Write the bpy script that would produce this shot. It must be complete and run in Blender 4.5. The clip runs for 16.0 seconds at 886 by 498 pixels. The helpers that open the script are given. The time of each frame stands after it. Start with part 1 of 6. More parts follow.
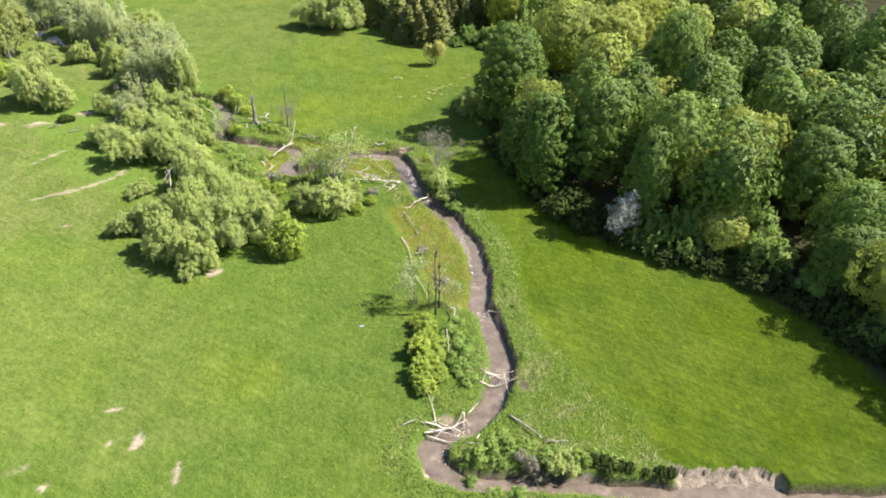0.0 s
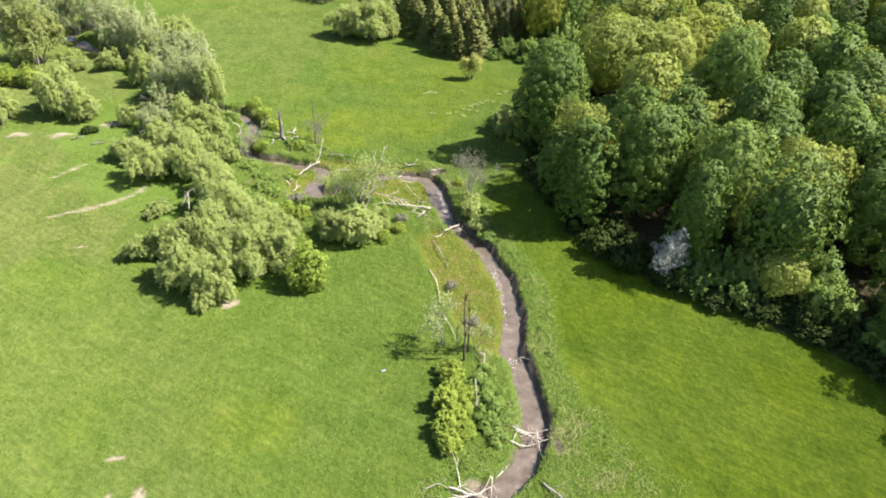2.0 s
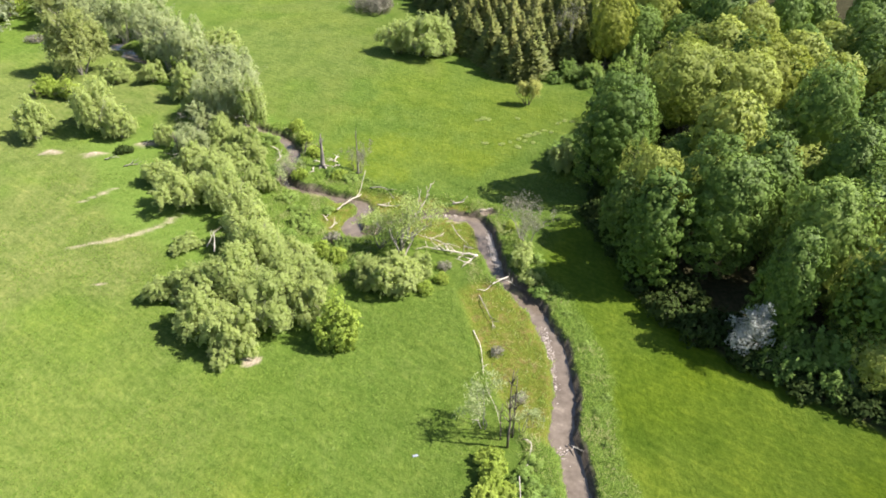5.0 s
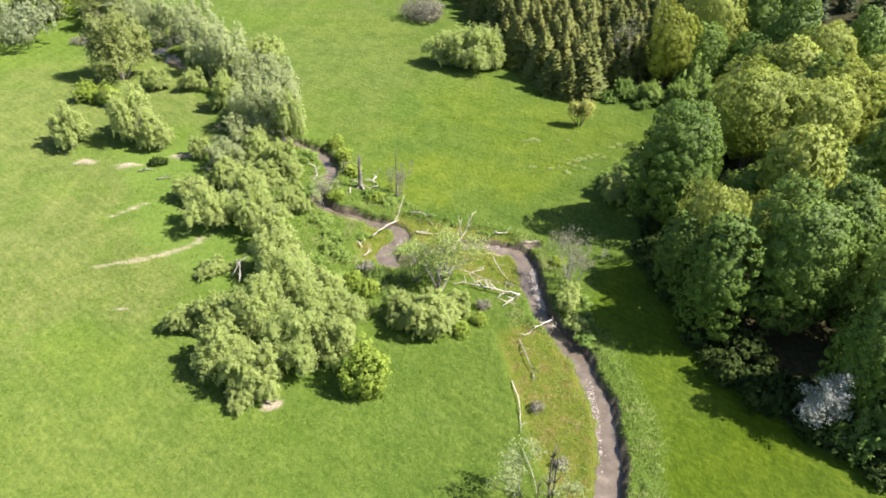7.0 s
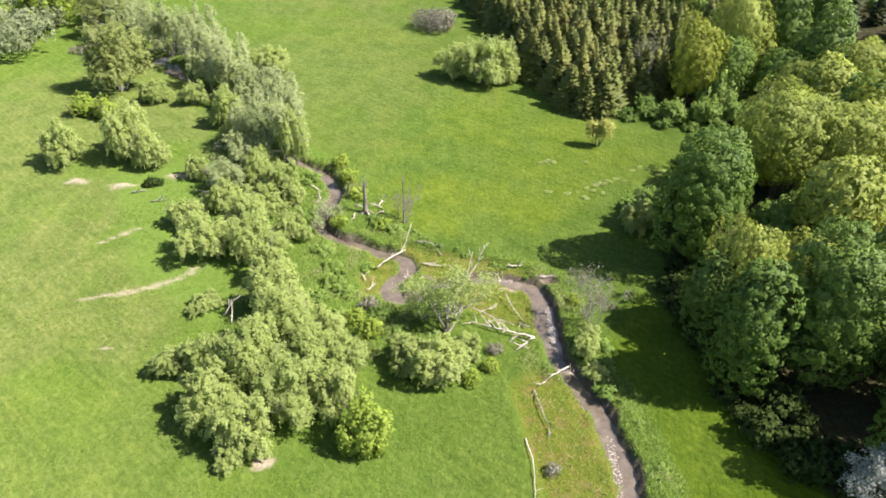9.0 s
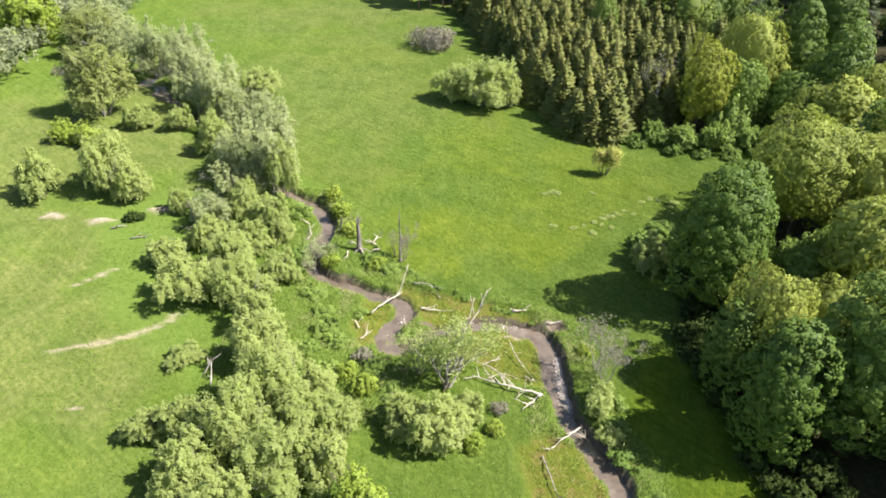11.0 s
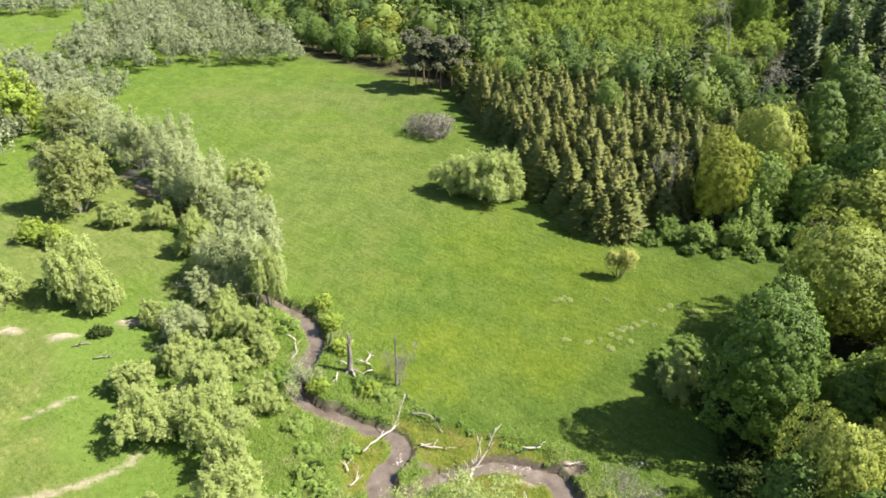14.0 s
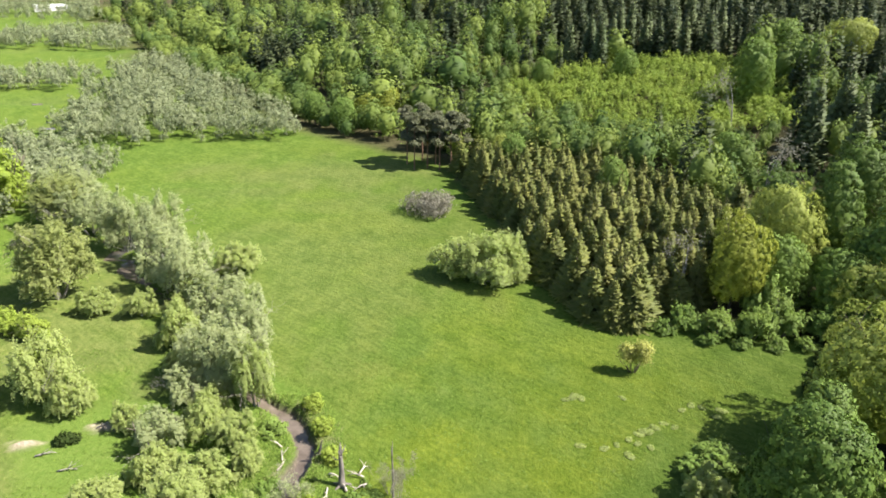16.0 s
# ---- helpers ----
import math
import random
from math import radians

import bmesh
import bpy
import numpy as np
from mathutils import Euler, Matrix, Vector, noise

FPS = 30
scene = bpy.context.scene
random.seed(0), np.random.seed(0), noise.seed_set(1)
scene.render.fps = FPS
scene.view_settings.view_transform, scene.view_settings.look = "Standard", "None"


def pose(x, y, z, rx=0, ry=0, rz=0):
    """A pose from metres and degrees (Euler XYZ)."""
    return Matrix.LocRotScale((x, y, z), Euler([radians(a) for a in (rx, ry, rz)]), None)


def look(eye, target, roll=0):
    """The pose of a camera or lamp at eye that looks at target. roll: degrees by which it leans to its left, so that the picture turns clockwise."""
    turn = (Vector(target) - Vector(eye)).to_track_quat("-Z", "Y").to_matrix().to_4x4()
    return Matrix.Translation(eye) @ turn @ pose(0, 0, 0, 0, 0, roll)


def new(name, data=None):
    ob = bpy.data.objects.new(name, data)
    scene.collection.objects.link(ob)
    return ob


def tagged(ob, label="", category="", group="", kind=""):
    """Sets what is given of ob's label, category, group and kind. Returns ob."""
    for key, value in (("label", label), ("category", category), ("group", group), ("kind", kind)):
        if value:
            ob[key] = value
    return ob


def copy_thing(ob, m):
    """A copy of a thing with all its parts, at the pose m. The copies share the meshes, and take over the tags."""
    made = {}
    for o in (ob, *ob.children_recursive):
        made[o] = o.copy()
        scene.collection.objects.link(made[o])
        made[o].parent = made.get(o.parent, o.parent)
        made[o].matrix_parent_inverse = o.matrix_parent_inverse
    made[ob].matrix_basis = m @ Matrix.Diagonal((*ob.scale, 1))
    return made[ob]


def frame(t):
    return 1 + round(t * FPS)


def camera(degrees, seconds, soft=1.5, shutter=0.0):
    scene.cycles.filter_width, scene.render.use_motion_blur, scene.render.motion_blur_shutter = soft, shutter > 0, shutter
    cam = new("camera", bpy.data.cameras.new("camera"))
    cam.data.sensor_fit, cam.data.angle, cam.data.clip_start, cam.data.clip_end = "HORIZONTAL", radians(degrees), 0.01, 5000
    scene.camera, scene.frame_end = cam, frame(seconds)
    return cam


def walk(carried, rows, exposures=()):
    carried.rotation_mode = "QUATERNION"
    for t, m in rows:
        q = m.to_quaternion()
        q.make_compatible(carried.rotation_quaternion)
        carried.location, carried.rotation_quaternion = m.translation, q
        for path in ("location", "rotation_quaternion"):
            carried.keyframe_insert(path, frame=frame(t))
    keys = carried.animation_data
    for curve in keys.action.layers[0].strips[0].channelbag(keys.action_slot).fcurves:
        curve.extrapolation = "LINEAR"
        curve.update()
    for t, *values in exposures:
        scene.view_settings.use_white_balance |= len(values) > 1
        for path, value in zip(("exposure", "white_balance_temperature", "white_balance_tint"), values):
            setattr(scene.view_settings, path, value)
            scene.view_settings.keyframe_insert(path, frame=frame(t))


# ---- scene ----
cam = camera(63.2, 16.0, 1.75)
METRES, EYE, TILT, LEAN, TURN = 67.0, 60.0, 4.0, -2.8, -7.0
ROWS = [
    (0.0, 0.0, 0.0, 0.0, -1.67, -38.87, 2.08),
    (0.5, 0.001, 0.0309, -0.0029, -0.88, -38.82, 2.15),
    (1.0, 0.001, 0.0623, -0.0053, -0.14, -38.78, 2.2),
    (1.5, 0.0011, 0.0934, -0.0081, 0.57, -38.74, 2.26),
    (2.0, 0.0008, 0.1246, -0.0105, 1.27, -38.7, 2.32),
    (2.5, 0.0006, 0.1559, -0.0131, 1.96, -38.64, 2.38),
    (3.0, -0.0003, 0.1872, -0.0155, 2.58, -38.6, 2.43),
    (3.5, -0.0009, 0.2184, -0.0181, 3.23, -38.55, 2.48),
    (4.0, -0.0025, 0.2496, -0.0205, 3.89, -38.5, 2.52),
    (6.5, -0.0143, 0.4061, -0.0313, 9.16, -38.21, 2.83),
    (7.0, -0.0185, 0.4369, -0.0341, 9.93, -38.16, 2.84),
    (7.5, -0.0233, 0.4677, -0.0366, 10.5, -38.12, 2.85),
    (8.0, -0.0281, 0.4984, -0.0392, 10.77, -38.1, 2.84),
    (8.5, -0.0335, 0.5291, -0.0417, 10.97, -38.09, 2.83),
    (11.0, -0.0665, 0.6816, -0.0527, 10.74, -37.47, 2.8),
    (11.5, -0.0735, 0.7119, -0.0547, 10.68, -36.67, 2.79),
    (12.0, -0.0807, 0.742, -0.0568, 10.61, -35.81, 2.79),
    (12.5, -0.0885, 0.7722, -0.0587, 10.54, -34.87, 2.78),
    (13.0, -0.0957, 0.8023, -0.0607, 10.49, -33.96, 2.78),
    (13.5, -0.1034, 0.8325, -0.0625, 10.42, -33.06, 2.8),
    (14.0, -0.1101, 0.8623, -0.0644, 10.37, -32.14, 2.83),
    (14.5, -0.1185, 0.8922, -0.0655, 10.29, -31.22, 2.82),
    (15.0, -0.126, 0.9226, -0.0673, 10.24, -30.06, 2.82),
    (15.5, -0.1331, 0.9528, -0.0692, 10.18, -28.54, 2.83),
    (16.0, -0.1401, 0.9829, -0.0714, 10.13, -26.95, 2.84),
]
walk(cam, [(t, pose(0, 0, EYE, TILT, LEAN, TURN) @ pose(METRES * x, METRES * y, METRES * z, 90 + pitch, roll, yaw)) for t, x, y, z, yaw, pitch, roll in ROWS], exposures=[(0.0, 1.46)])

# ---- world, sun ----
SUN_EL, SUN_AZ = 49.0, 96.0
world = bpy.data.worlds.new("sky")
scene.world = world
world.use_nodes = True
wn = world.node_tree.nodes
sky = wn.new("ShaderNodeTexSky")
sky.sky_type, sky.sun_disc = "NISHITA", False
sky.sun_elevation, sky.sun_rotation = radians(SUN_EL), radians(SUN_AZ)
world.node_tree.links.new(sky.outputs[0], wn["Background"].inputs[0])
wn["Background"].inputs[1].default_value = 0.072
to_sun = Vector((math.sin(radians(SUN_AZ)) * math.cos(radians(SUN_EL)), math.cos(radians(SUN_AZ)) * math.cos(radians(SUN_EL)), math.sin(radians(SUN_EL))))
lamp = bpy.data.lights.new("sun", "SUN")
lamp.energy, lamp.angle, lamp.color = 5.0, radians(0.53), (1.0, 0.945, 0.875)
sun = new("sun", lamp)
sun.matrix_world = look(to_sun * 200, (0, 0, 0))

# ---- materials ----


class Mat:
    """A node material with short ways to add nodes."""

    def __init__(self, name):
        self.m = bpy.data.materials.new(name)
        self.m.use_nodes = True
        self.t = self.m.node_tree
        self.bsdf = self.t.nodes["Principled BSDF"]
        self.out = self.t.nodes["Material Output"]

    def node(self, kind, **sets):
        n = self.t.nodes.new(kind)
        for k, v in sets.items():
            n.inputs[k.replace("_", " ")].default_value = v
        return n

    def link(self, a, b):
        self.t.links.new(a, b)

    def coords(self, scale=(1, 1, 1), world_space=True):
        src = self.node("ShaderNodeNewGeometry").outputs["Position"] if world_space else self.node("ShaderNodeTexCoord").outputs["Object"]
        mp = self.node("ShaderNodeMapping")
        mp.inputs["Scale"].default_value = scale
        self.link(src, mp.inputs["Vector"])
        return mp.outputs[0]

    def noise(self, vec, scale, detail=4, rough=0.55):
        n = self.node("ShaderNodeTexNoise", Scale=scale, Detail=detail, Roughness=rough)
        self.link(vec, n.inputs["Vector"])
        return n.outputs["Fac"]

    def ramp(self, fac, *stops):
        r = self.node("ShaderNodeValToRGB")
        els = r.color_ramp.elements
        while len(els) < len(stops):
            els.new(0.5)
        for e, (p, c) in zip(els, stops):
            e.position, e.color = p, (*c, 1) if len(c) == 3 else c
        self.link(fac, r.inputs[0])
        return r.outputs[0]

    def mix(self, fac, a, b, blend="MIX"):
        n = self.t.nodes.new("ShaderNodeMix")
        n.data_type, n.blend_type = "RGBA", blend
        for sock, val in ((n.inputs[0], fac), (n.inputs[6], a), (n.inputs[7], b)):
            if isinstance(val, (int, float)):
                sock.default_value = val
            elif isinstance(val, tuple):
                sock.default_value = (*val, 1)
            else:
                self.link(val, sock)
        return n.outputs[2]

    def maths(self, op, a, b):
        n = self.t.nodes.new("ShaderNodeMath")
        n.operation = op
        for sock, val in ((n.inputs[0], a), (n.inputs[1], b)):
            if isinstance(val, (int, float)):
                sock.default_value = val
            else:
                self.link(val, sock)
        return n.outputs[0]

    def attr(self, name):
        n = self.t.nodes.new("ShaderNodeAttribute")
        n.attribute_name = name
        return n.outputs["Fac"]

    def colour(self, c):
        if isinstance(c, tuple):
            self.bsdf.inputs["Base Color"].default_value = (*c, 1)
        else:
            self.link(c, self.bsdf.inputs["Base Color"])

    def bump(self, height, strength, distance):
        b = self.node("ShaderNodeBump", Strength=strength, Distance=distance)
        self.link(height, b.inputs["Height"])
        self.link(b.outputs[0], self.bsdf.inputs["Normal"])

    def rough(self, r, spec=0.3):
        self.bsdf.inputs["Roughness"].default_value = r
        self.bsdf.inputs["Specular IOR Level"].default_value = spec


def leaf_material(name, dark, light, glow=0.4, spread=0.5, spec=0.25, woods=False):
    """Thin leaves: diffuse and translucent, their colour varying by tree and by leaf."""
    m = Mat(name)
    tree = m.node("ShaderNodeObjectInfo").outputs["Random"]
    leaf = m.node("ShaderNodeNewGeometry").outputs["Random Per Island"]
    if woods:
        tree = m.attr("tint")
    fac = m.maths("ADD", m.maths("MULTIPLY", tree, spread), m.maths("MULTIPLY", leaf, 1 - spread))
    col = m.ramp(fac, (0.0, dark), (1.0, light))
    m.colour(col)
    m.rough(0.6, spec * 0.5)
    m.bsdf.inputs["Diffuse Roughness"].default_value = 0.6
    tr = m.node("ShaderNodeBsdfTranslucent")
    through_leaf = m.mix(0.15, col, (0.20, 0.26, 0.03))
    m.link(m.mix(1.0, through_leaf, (glow, glow, glow), "MULTIPLY"), tr.inputs[0])
    both = m.node("ShaderNodeAddShader")
    m.link(m.bsdf.outputs[0], both.inputs[0])
    m.link(tr.outputs[0], both.inputs[1])
    m.link(both.outputs[0], m.out.inputs[0])
    return m.m


LEAF = {
    "maple": leaf_material("maple_leaves", (0.063, 0.113, 0.018), (0.147, 0.21, 0.044), 0.14, 0.4, 0.3),
    "ash": leaf_material("ash_leaves", (0.175, 0.21, 0.042), (0.272, 0.298, 0.07), 0.5),
    "beech": leaf_material("beech_leaves", (0.102, 0.168, 0.032), (0.188, 0.252, 0.056), 0.3),
    "gold": leaf_material("young_oak_leaves", (0.15, 0.175, 0.024), (0.205, 0.222, 0.036), 0.55),
    "willow": leaf_material("willow_leaves", (0.145, 0.174, 0.057), (0.194, 0.218, 0.078), 1.4),
    # white willow's own grey, with some blue added for distance haze
    "silver": leaf_material("white_willow_leaves", (0.156, 0.176, 0.086), (0.206, 0.225, 0.112), 1.2),
    "shrub": leaf_material("shrub_leaves", (0.15, 0.2, 0.03), (0.228, 0.272, 0.05), 0.75),
    # leaf green lowered to near black: the forest edge's shade in the colour
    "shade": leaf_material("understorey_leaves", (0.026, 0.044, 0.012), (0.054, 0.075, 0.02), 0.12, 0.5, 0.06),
    "yellow": leaf_material("yellow_shrub_leaves", (0.24, 0.245, 0.065), (0.305, 0.305, 0.09), 0.6),
    "spruce": leaf_material("spruce_needles", (0.085, 0.108, 0.026), (0.162, 0.162, 0.044), 0.55, 0.65),
    "pine": leaf_material("pine_needles", (0.075, 0.086, 0.046), (0.13, 0.13, 0.078), 0.35),
    "alder": leaf_material("alder_leaves", (0.13, 0.15, 0.05), (0.184, 0.2, 0.068), 1.0),
    "blossom": leaf_material("white_blossom", (0.21, 0.22, 0.2), (0.34, 0.34, 0.32), 0.4),
    "twig": leaf_material("budding_twigs", (0.14, 0.13, 0.10), (0.215, 0.20, 0.155), 0.5),
    "grass": leaf_material("grass_blades", (0.070, 0.112, 0.016), (0.102, 0.145, 0.024), 0.3, 0.0),
    "sedge": leaf_material("sedge_blades", (0.09, 0.146, 0.022), (0.152, 0.2, 0.042), 0.6, 0.0),
    "reed": leaf_material("dry_reed_blades", (0.17, 0.18, 0.066), (0.255, 0.245, 0.12), 0.5, 0.0),
    "conifer": leaf_material("hill_conifer_needles", (0.07, 0.1, 0.042), (0.135, 0.158, 0.066), 0.4),
    "woods_green": leaf_material("far_broadleaf_woods", (0.058, 0.1, 0.026), (0.172, 0.215, 0.044), 0.35, 0.85, 0.2, True),
    "thicket": leaf_material("young_thicket_leaves", (0.12, 0.175, 0.028), (0.2, 0.245, 0.045), 0.6, 0.6, 0.2, True),
    # dark conifer green, lowered further to hold the top edge's shade
    "woods_dark": leaf_material("far_conifer_woods", (0.028, 0.044, 0.02), (0.078, 0.094, 0.038), 0.3, 0.75, 0.2, True),
    "woods_brown": leaf_material("far_spruce_needles", (0.085, 0.108, 0.026), (0.162, 0.162, 0.044), 0.55, 0.65, 0.2, True),
    # grey-green scrub, made more neutral to carry haze in the leaf colour
    "woods_grey": leaf_material("far_willow_scrub", (0.132, 0.152, 0.084), (0.19, 0.207, 0.116), 0.8, 0.7, 0.2, True),
}


def bark_material(name, dark, light):
    m = Mat(name)
    v = m.coords((1, 1, 0.25), False)
    n = m.noise(v, 3.0, 6, 0.65)
    m.colour(m.ramp(n, (0.3, dark), (0.7, light)))
    m.bump(n, 0.6, 0.05)
    m.rough(0.9, 0.15)
    return m.m


BARK = bark_material("bark", (0.06, 0.05, 0.04), (0.19, 0.16, 0.12))
BLEACHED = bark_material("bleached_wood", (0.31, 0.265, 0.215), (0.58, 0.525, 0.45))
GREYWOOD = bark_material("grey_dead_wood", (0.14, 0.125, 0.105), (0.36, 0.33, 0.29))
WEATHERED = bark_material("weathered_snag_wood", (0.075, 0.066, 0.056), (0.25, 0.225, 0.195))
REDBARK = bark_material("pine_bark", (0.12, 0.07, 0.045), (0.28, 0.18, 0.12))


def ground_material():
    m = Mat("meadow_and_earth")
    v = m.coords()
    vs = m.coords((1.0, 0.45, 1.0))
    big = m.noise(v, 0.035, 3, 0.5)
    mid = m.noise(vs, 0.42, 7, 0.72)
    fine = m.noise(m.coords((1.0, 0.7, 1.0)), 1.7, 6, 0.72)
    tuft = m.noise(v, 0.16, 5, 0.62)
    grass = m.ramp(mid, (0.30, (0.066, 0.108, 0.017)), (0.52, (0.090, 0.138, 0.024)), (0.75, (0.120, 0.162, 0.038)))
    grass = m.mix(m.ramp(big, (0.40, (0, 0, 0)), (0.62, (0.5, 0.5, 0.5))), grass, (0.116, 0.156, 0.026))
    grass = m.mix(m.attr("buttery"), grass, m.ramp(mid, (0.3, (0.108, 0.150, 0.014)), (0.72, (0.148, 0.186, 0.022))))
    grass = m.mix(m.attr("pale"), grass, m.ramp(mid, (0.3, (0.104, 0.125, 0.036)), (0.72, (0.162, 0.17, 0.063))))
    grass = m.mix(m.attr("lush"), grass, m.ramp(mid, (0.3, (0.064, 0.104, 0.005)), (0.72, (0.112, 0.155, 0.008))))
    grass = m.mix(m.ramp(fine, (0.34, (0.85, 0.85, 0.85)), (0.56, (0.0, 0.0, 0.0))), grass, m.mix(1.0, grass, (0.62, 0.72, 0.55), "MULTIPLY"))
    grass = m.mix(m.ramp(fine, (0.56, (0.0, 0.0, 0.0)), (0.74, (0.75, 0.75, 0.75))), grass, m.mix(1.0, grass, (1.38, 1.26, 1.35), "MULTIPLY"))
    grass = m.mix(m.ramp(tuft, (0.36, (0.7, 0.7, 0.7)), (0.50, (0.0, 0.0, 0.0))), grass, m.mix(1.0, grass, (0.80, 0.87, 0.75), "MULTIPLY"))
    grass = m.mix(m.ramp(tuft, (0.52, (0.0, 0.0, 0.0)), (0.66, (0.7, 0.7, 0.7))), grass, m.mix(1.0, grass, (1.17, 1.12, 1.1), "MULTIPLY"))
    way = m.node("ShaderNodeMapping")
    way.inputs["Rotation"].default_value = (0, 0, radians(38))
    m.link(v, way.inputs["Vector"])
    long = m.node("ShaderNodeMapping")
    long.inputs["Scale"].default_value = (0.11, 1.25, 1.0)
    m.link(way.outputs[0], long.inputs["Vector"])
    streak = m.noise(long.outputs[0], 0.9, 4, 0.6)
    grass = m.mix(1.0, grass, m.ramp(streak, (0.34, (0.86, 0.87, 0.86)), (0.5, (0.95, 0.945, 0.94)), (0.68, (1.08, 1.02, 1.04))), "MULTIPLY")
    short = m.node("ShaderNodeMapping")
    short.inputs["Scale"].default_value = (0.42, 1.5, 1.0)
    m.link(way.outputs[0], short.inputs["Vector"])
    blade = m.noise(short.outputs[0], 1.25, 5, 0.7)
    grass = m.mix(1.0, grass, m.ramp(blade, (0.32, (0.78, 0.81, 0.76)), (0.5, (1.0, 1.0, 1.0)), (0.7, (1.19, 1.15, 1.2))), "MULTIPLY")
    marsh = m.ramp(m.noise(v, 0.8, 5, 0.7), (0.3, (0.082, 0.112, 0.015)), (0.5, (0.118, 0.134, 0.02)), (0.66, (0.16, 0.128, 0.042)), (0.82, (0.2, 0.15, 0.075)))
    rough = m.ramp(m.noise(v, 1.1, 5, 0.7), (0.3, (0.07, 0.122, 0.018)), (0.6, (0.106, 0.158, 0.029)), (0.82, (0.155, 0.165, 0.058)))
    mud = m.ramp(m.noise(v, 1.6, 6, 0.7), (0.3, (0.07, 0.055, 0.042)), (0.6, (0.14, 0.112, 0.088)), (0.8, (0.23, 0.19, 0.15)))
    sand = m.ramp(m.noise(v, 2.0, 6, 0.7), (0.3, (0.20, 0.16, 0.115)), (0.7, (0.43, 0.35, 0.275)))
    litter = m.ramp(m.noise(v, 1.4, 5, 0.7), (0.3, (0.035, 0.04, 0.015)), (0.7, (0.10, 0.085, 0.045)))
    col = m.mix(m.attr("rough"), grass, rough)
    col = m.mix(m.attr("marsh"), col, marsh)
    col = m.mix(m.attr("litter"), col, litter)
    col = m.mix(m.attr("mud"), col, mud)
    col = m.mix(m.attr("sand"), col, sand)
    m.colour(col)
    h = m.maths("ADD", m.maths("MULTIPLY", mid, 0.5), fine)
    m.bump(h, 0.9, 0.3)
    m.rough(0.9, 0.06)
    m.bsdf.inputs["Diffuse Roughness"].default_value = 1.0
    return m.m


GROUND = ground_material()


def water_material():
    m = Mat("silty_water")
    v = m.coords()
    col = m.ramp(m.noise(v, 0.6, 5, 0.65), (0.3, (0.085, 0.066, 0.05)), (0.6, (0.15, 0.12, 0.095)), (0.78, (0.25, 0.205, 0.165)))
    m.colour(col)
    m.bump(m.noise(v, 3.5, 4, 0.6), 0.25, 0.05)
    m.rough(0.12, 0.5)
    return m.m


WATER = water_material()


def stone_material():
    m = Mat("pale_gravel")
    r = m.node("ShaderNodeNewGeometry").outputs["Random Per Island"]
    m.colour(m.ramp(r, (0, (0.22, 0.185, 0.16)), (1, (0.52, 0.455, 0.41))))
    m.rough(0.8)
    return m.m


STONE = stone_material()

# ---- plan: the brook, its banks, the hill's foot ----
LOWER = [(75, 33, 2.8), (52, 37, 2.6), (42, 38.6, 2.6), (35.8, 39.8, 2.4), (29.4, 41.1, 2.2), (21.8, 42.9, 2.2), (16.3, 44.1, 2.2), (11.6, 44.9, 2.4),
         (8.7, 46.0, 2.8), (7.0, 48.2, 3.5), (7.3, 50.4, 3.5), (9.4, 51.9, 3.3), (12.1, 52.8, 3.3), (14.3, 54.9, 3.2), (16.0, 57.7, 2.9), (17.0, 61.3, 3.1),
         (17.2, 65.3, 3.1), (16.9, 69.7, 2.8), (16.5, 73.2, 3.0), (17.5, 76.8, 3.2), (18.0, 80.7, 2.7), (18.1, 85.7, 2.6), (17.3, 90.4, 2.5), (16.0, 94.6, 2.4),
         (14.5, 97.9, 2.3), (12.3, 101.4, 2.5)]
UPPER = [(11.6, 105.2, 2.7), (10.9, 109.7, 3.0), (10.4, 114.0, 2.8), (9.2, 116.6, 2.6), (7.2, 117.0, 2.3), (4.5, 118.0, 1.9), (1.7, 117.8, 1.7), (-3.8, 115.6, 1.7),
         (-5.9, 112.8, 1.8), (-8.4, 112.2, 2.8), (-9.5, 113.5, 3.6), (-9.7, 115.8, 2.9), (-8.0, 119.3, 2.6), (-9.3, 121.8, 2.3), (-13.3, 123.2, 2.0), (-16.6, 124.7, 2.3),
         (-19.4, 125.6, 2.0), (-22.4, 128.6, 2.2), (-22.7, 133.3, 2.6), (-21.9, 137.7, 2.4), (-23.2, 141.5, 2.7), (-25.8, 145.4, 2.7), (-32, 150, 2.0), (-42, 158, 2.0),
         (-50, 172, 2.2), (-62, 183.5, 2.4)] + [(-67.5, 188.5, 4.5), (-73, 194.5, 5.5), (-80, 204, 3.0), (-97, 226, 2.4), (-122, 262, 2.5), (-170, 330, 2.5), (-260, 460, 2.5)]
WATER_Z = -1.15
FOOT = [(72, -400), (72, 40), (74, 110), (66, 165), (50, 205), (28, 240), (0, 266), (-55, 305), (-140, 405), (-320, 660), (-700, 1150), (-1500, 2200)]


def smooth_line(pts, step=0.8):
    """Catmull-Rom through pts (rows of any width), sampled about every step metres."""
    p = np.array(pts, float)
    p = np.vstack([2 * p[0] - p[1], p, 2 * p[-1] - p[-2]])
    out = []
    for i in range(1, len(p) - 2):
        n = max(2, int(np.linalg.norm(p[i + 1, :2] - p[i, :2]) / step))
        t = np.linspace(0, 1, n, endpoint=False)[:, None]
        a, b, c, d = p[i - 1], p[i], p[i + 1], p[i + 2]
        out.append(0.5 * (2 * b + (c - a) * t + (2 * a - 5 * b + 4 * c - d) * t ** 2 + (3 * b - a - 3 * c + d) * t ** 3))
    out.append(p[-2][None])
    return np.vstack(out)


BROOK = smooth_line(LOWER + UPPER)


